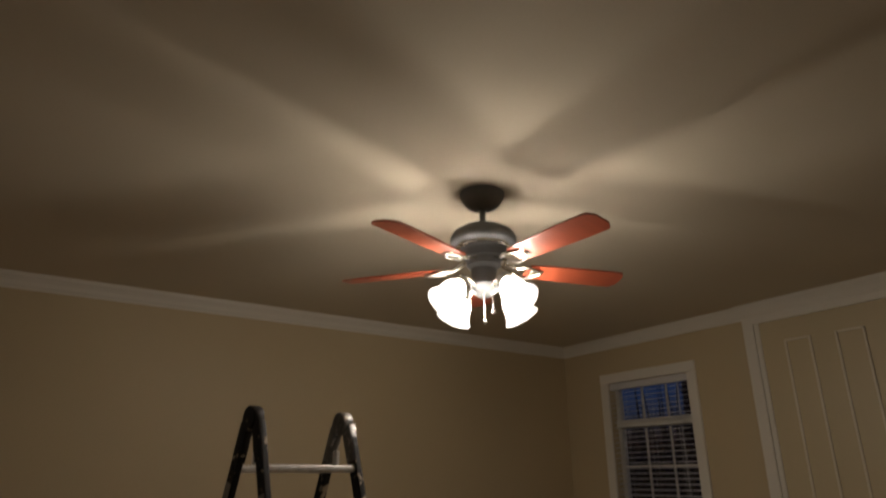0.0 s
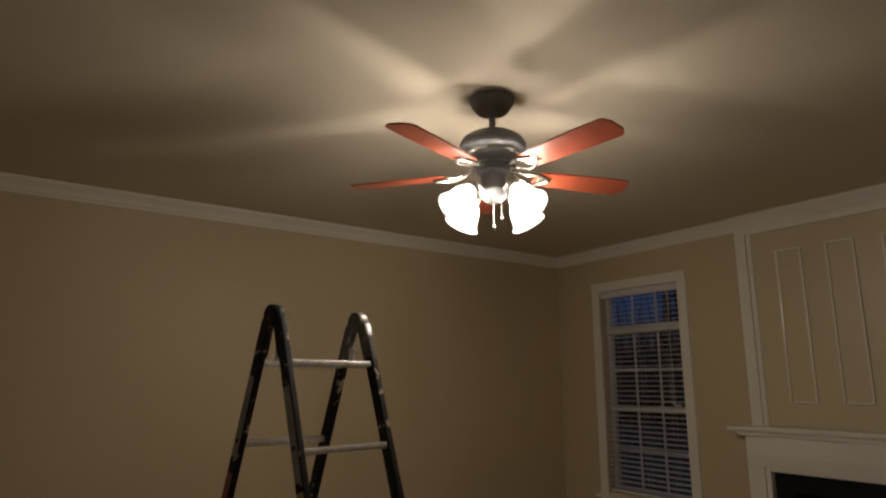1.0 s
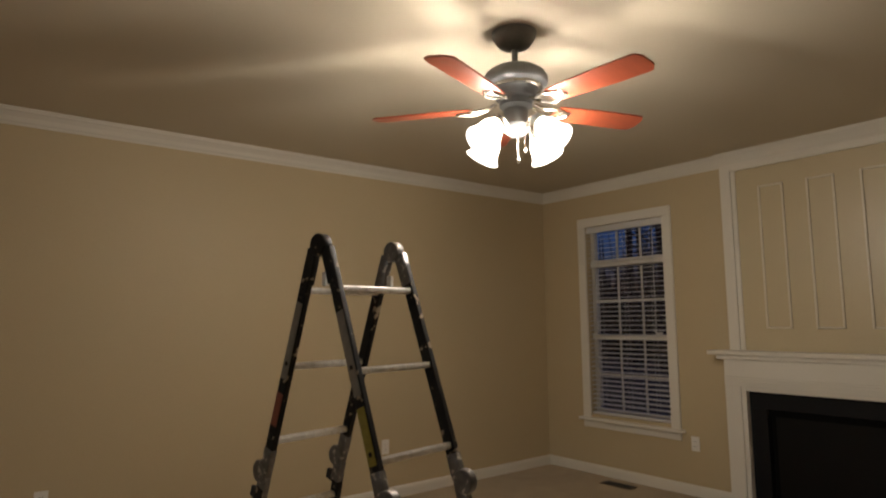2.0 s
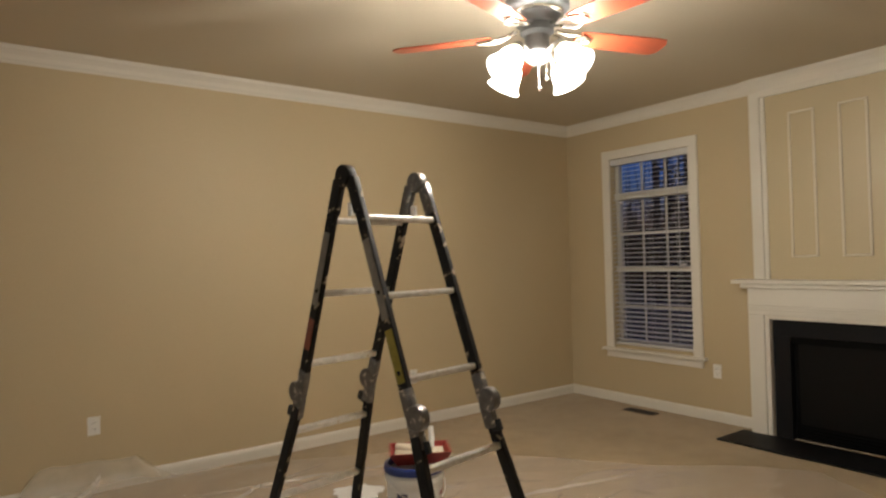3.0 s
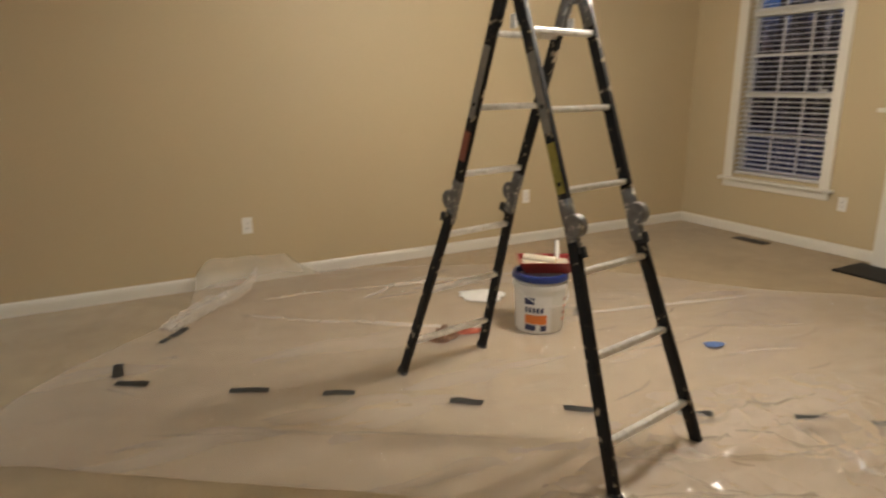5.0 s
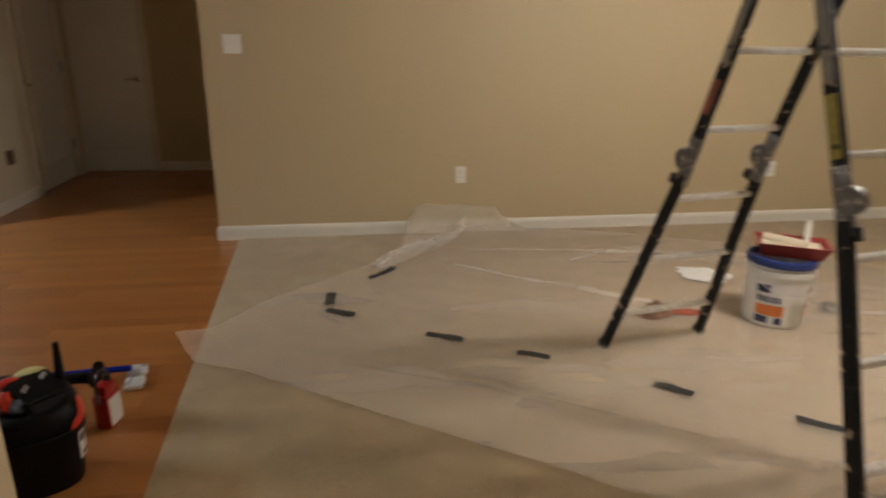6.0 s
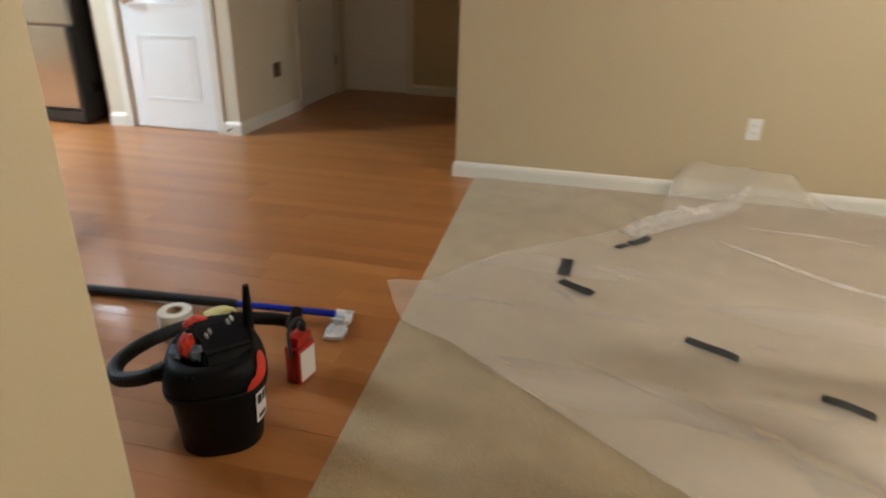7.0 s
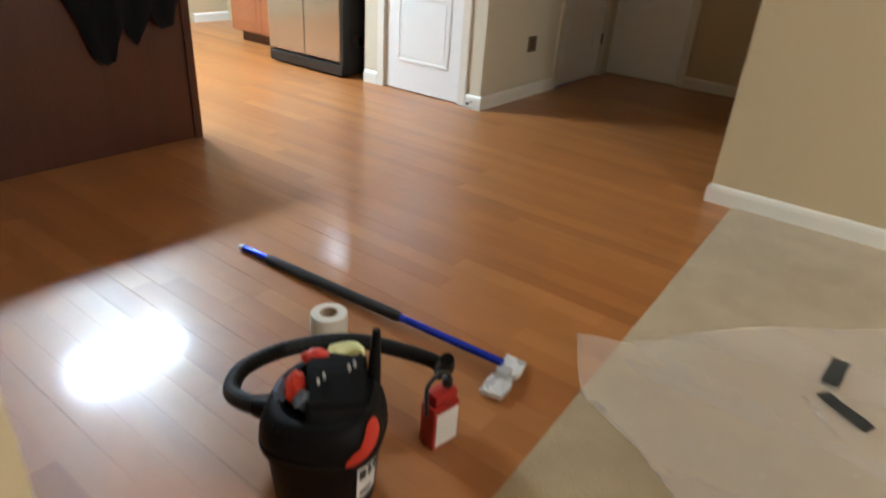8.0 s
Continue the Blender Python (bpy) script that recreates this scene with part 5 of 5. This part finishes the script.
def hung_coat():
    """A black coat thrown over the island's edge, with sleeves and a tail hanging down."""
    x, top = -3.80, 0.945
    hem = [(2.78, 0.80), (2.84, 0.66), (2.88, 0.50), (2.92, 0.465), (2.985, 0.47), (3.0, 0.56), (3.03, 0.63), (3.07, 0.58), (3.10, 0.535), (3.13, 0.60), (3.17, 0.68), (3.20, 0.64), (3.23, 0.605), (3.31, 0.615), (3.325, 0.70), (3.35, 0.80)]

    def hem_at(y):
        for (y0, z0), (y1, z1) in zip(hem, hem[1:]):
            if y0 <= y <= y1:
                return z0 + (z1 - z0) * (y - y0) / (y1 - y0)
        return 0.85

    bm = bmesh.new()
    nu, nv = 76, 18
    g = []
    for i in range(nu + 1):
        y = 2.78 + 0.57 * i / nu
        lo = hem_at(y)
        col = [bm.verts.new((x - 0.16, y, top + 0.003 + 0.008 * abs(noise.noise((y * 9, 0, 1)))))]
        for j in range(nv + 1):
            v = j / nv
            z = top - (top - lo) * v
            out = 0.03 + 0.018 * math.sin(y * 42 + 3 * noise.noise((y * 5, v * 2, 1))) * min(1, v * 3) + 0.012 * noise.noise((y * 14, v * 5, 2)) + 0.012 * v
            col.append(bm.verts.new((x + max(0.012, out), y + 0.008 * noise.noise((y * 8, v * 4, 6)), z)))
        g.append(col)
    for p, q in zip(g, g[1:]):
        for j in range(nv + 1):
            bm.faces.new((p[j], q[j], q[j + 1], p[j + 1]))
    bmesh.ops.solidify(bm, geom=bm.faces[:], thickness=0.004)
    return solid("hung_coat", bm, CLOTH, "black coat thrown over the kitchen island edge", "clothing", smooth=True)


hung_coat()


def fridge():
    f = thing("refrigerator", "stainless steel french-door refrigerator with black sides", "refrigerator", -4.83, 5.10, 0)
    part("cabinet_body", box((-0.455, 0.05, 0.02), (0.455, 0.78, 1.76), 0.004), BLACKGLOSS, f, "black cabinet")
    part("door", box((-0.455, -0.02, 0.74), (-0.003, 0.05, 1.76), 0.012), STEEL, f)
    part("door", box((0.003, -0.02, 0.74), (0.455, 0.05, 1.76), 0.012), STEEL, f)
    part("freezer_drawer", box((-0.455, -0.02, 0.12), (-0.003, 0.05, 0.73), 0.012), STEEL, f)
    part("freezer_drawer", box((0.003, -0.02, 0.12), (0.42, 0.05, 0.73), 0.012), STEEL, f)
    part("side_trim", box((0.42, -0.02, 0.1), (0.456, 0.05, 0.73), 0.004), BLACKGLOSS, f)
    part("kick_grille", box((-0.44, -0.03, 0.015), (0.456, 0.06, 0.105), 0.012), BLACKGLOSS, f, "black kick grille")
    return f


fridge()


def base_cabinet():
    c = thing("base_cabinet", "cherry kitchen base cabinet beside the refrigerator", "cabinet", -5.82, 5.42, 0)
    part("body", box((-0.45, 0.0, 0.10), (0.50, 0.69, 0.90), 0.003), CABINET, c)
    part("toe_kick", box((-0.40, 0.07, 0), (0.50, 0.69, 0.10)), ISLANDWOOD, c)
    for x0, x1 in ((-0.44, 0.02), (0.03, 0.49)):
        d = part("door", box((x0, -0.02, 0.115), (x1, 0.0, 0.72), 0.004), CABINET, c)
        fr = bmesh.new()
        add_box(fr, ((x0 + x1) / 2, -0.021, 0.42), (x1 - x0 - 0.14, 0.012, 0.44), 0.005)
        part("raised_panel", fr, CABINET, d)
        part("drawer", box((x0, -0.02, 0.735), (x1, 0.0, 0.885), 0.004), CABINET, c)
    part("end_panel", box((-0.455, 0.04, 0.16), (-0.45, 0.64, 0.84), 0.002), CABINET, c)
    part("countertop", box((-0.48, -0.04, 0.90), (0.50, 0.69, 0.94), 0.006), COUNTER, c)
    return c


base_cabinet()


def kitchen_light():
    k = thing("ceiling_light", "bright rectangular kitchen ceiling light", "ceiling light", -5.78, 3.6, CEIL)
    part("frame", box((-0.14, -0.49, -0.06), (0.14, 0.49, -0.001), 0.006), TRIM, k)
    part("diffuser", box((-0.12, -0.47, -0.075), (0.12, 0.47, -0.06), 0.004), KITCHEN_PANEL, k, "glowing white diffuser")
    return k


kitchen_light()

# ---- outside, at dusk ----
solid("ground", box((EAST + 0.2, -60, -0.6), (90, 70, -0.5)), GRASS, "dark lawn outside the window", "ground", "structure")


def bare_tree(x, y, h, seed):
    t = thing("tree", "bare dark tree outside the window at dusk", "tree", x, y, -0.5, group="trees outside")
    rng = random.Random(seed)
    bm = bmesh.new()
    add_tube(bm, [(0, 0, 0), (0.1, 0.05, h * 0.4), (0.0, 0.2, h)], [0.2, 0.14, 0.03], 8)
    part("trunk", bm, BARK, t)
    br = bmesh.new()
    for k in range(26):
        z = h * rng.uniform(0.18, 0.95)
        a = rng.uniform(0, 6.28)
        ln = rng.uniform(0.8, 2.4) * (1.2 - z / h * 0.6)
        p = Vector((0.05, 0.08, z))
        d = Vector((math.cos(a), math.sin(a), rng.uniform(0.3, 0.9)))
        q = p + d * ln * 0.5
        e = q + (d + Vector((rng.uniform(-.4, .4), rng.uniform(-.4, .4), 0.2))) * ln * 0.5
        add_tube(br, [p, q, e], [0.05, 0.03, 0.008], 5)
        for s in range(3):
            b0 = p.lerp(e, rng.uniform(0.4, 0.9))
            add_tube(br, [b0, b0 + Vector((rng.uniform(-.6, .6), rng.uniform(-.6, .6), rng.uniform(.1, .7)))], [0.015, 0.004], 4)
    part("branches", br, BARK, t)
    return t


for k, (x, y, h) in enumerate([(17.0, 9.6, 9.5), (20.5, 13.4, 11.0), (19.0, 11.3, 10.5), (22.0, 15.8, 11), (24.5, 17.0, 12), (21.0, 11.0, 12)]):
    bare_tree(x, y, h, k + 1)


def far_woods():
    """A dense strip of leafless brush and thin trunks beyond the lawn."""
    rng = random.Random(31)
    bm = bmesh.new()
    for k in range(420):
        x, y = rng.uniform(25, 33), rng.uniform(9, 33)
        h = rng.uniform(2.2, 4.6) + (2.5 if rng.random() < 0.2 else 0)
        w = rng.uniform(0.05, 0.14)
        add_tube(bm, [(x, y, -0.5), (x + rng.uniform(-.3, .3), y + rng.uniform(-.3, .3), h * 0.5), (x + rng.uniform(-.6, .6), y + rng.uniform(-.6, .6), h)], [w, w * 0.7, 0.02], 5)
    for k in range(5200):
        x, y = rng.uniform(25.5, 32), rng.uniform(9, 33)
        top = 2.6 + 1.2 * noise.noise((y * 0.35, 0, 3)) + 0.6 * noise.noise((y * 1.3, x, 5))
        c = Vector((x, y, -0.5 + (top + 0.5) * rng.random() ** 0.8))
        r = rng.uniform(0.12, 0.34)
        a, b = Vector((rng.uniform(-1, 1), rng.uniform(-1, 1), rng.uniform(-1, 1))) * r, Vector((rng.uniform(-1, 1), rng.uniform(-1, 1), rng.uniform(-1, 1))) * r
        bm.faces.new([bm.verts.new(c + v) for v in (-a, b, a, -b)])
    return solid("far_woods", bm, LEAF, "dark leafless woods across the lawn at dusk", "woods", "stuff")


far_woods()


# ---- floor boards, last ----
def boards():
    W = 0.083
    floor = thing("wood_floor", "glossy reddish-orange hardwood strip floor", "floor", kind="structure")
    rng = random.Random(11)
    lengths = (0.6, 0.95, 1.3, 1.7)
    G = 0.00015

    def coords(ln):
        x0, x1, y0, y1, b = G, ln - G, G, W - G, 0.0005
        return ([(x0, y0, -0.02), (x1, y0, -0.02), (x1, y1, -0.02), (x0, y1, -0.02), (x0, y0, -b), (x1, y0, -b), (x1, y1, -b), (x0, y1, -b),
                 (x0 + b, y0 + b, 0), (x1 - b, y0 + b, 0), (x1 - b, y1 - b, 0), (x0 + b, y1 - b, 0)],
                [(0, 1, 5, 4), (1, 2, 6, 5), (2, 3, 7, 6), (3, 0, 4, 7), (4, 5, 9, 8), (5, 6, 10, 9), (6, 7, 11, 10), (7, 4, 8, 11), (8, 9, 10, 11)])

    shared = {}
    for ln in lengths:
        me = bpy.data.meshes.new("board")
        v, f = coords(ln)
        me.from_pydata(v, [], f)
        me.materials.append(PLANK)
        shared[ln] = me
    far_v, far_f = [], []
    y = SOUTH
    near = 0
    while y < 7.3:
        x = -7.35 - rng.uniform(0, 1.0)
        while x < -1.0:
            ln = rng.choice(lengths)
            if NEAR_X - 0.3 < x and y < NEAR_Y - 0.1 or (x > CORNER_X and y > NORTH):
                x += ln
                continue
            if x + ln > -3.4 and 1.5 < y < 4.6 and near < 300:
                o = new("board", shared[ln])
                o.location = (x, y, 0.0003 * rng.uniform(-1, 1))
                o.parent = floor
                near += 1
            else:
                v, f = coords(ln)
                k = len(far_v)
                dz = 0.0003 * rng.uniform(-1, 1)
                far_v += [(a + x, b + y, c + dz) for a, b, c in v]
                far_f += [tuple(i + k for i in q) for q in f]
            x += ln
        y += W
    me = bpy.data.meshes.new("board_field")
    me.from_pydata(far_v, [], far_f)
    me.materials.append(PLANKS)
    o = new("board_field", me)
    o.parent = floor
    tagged(o, kind="stuff")


boards()
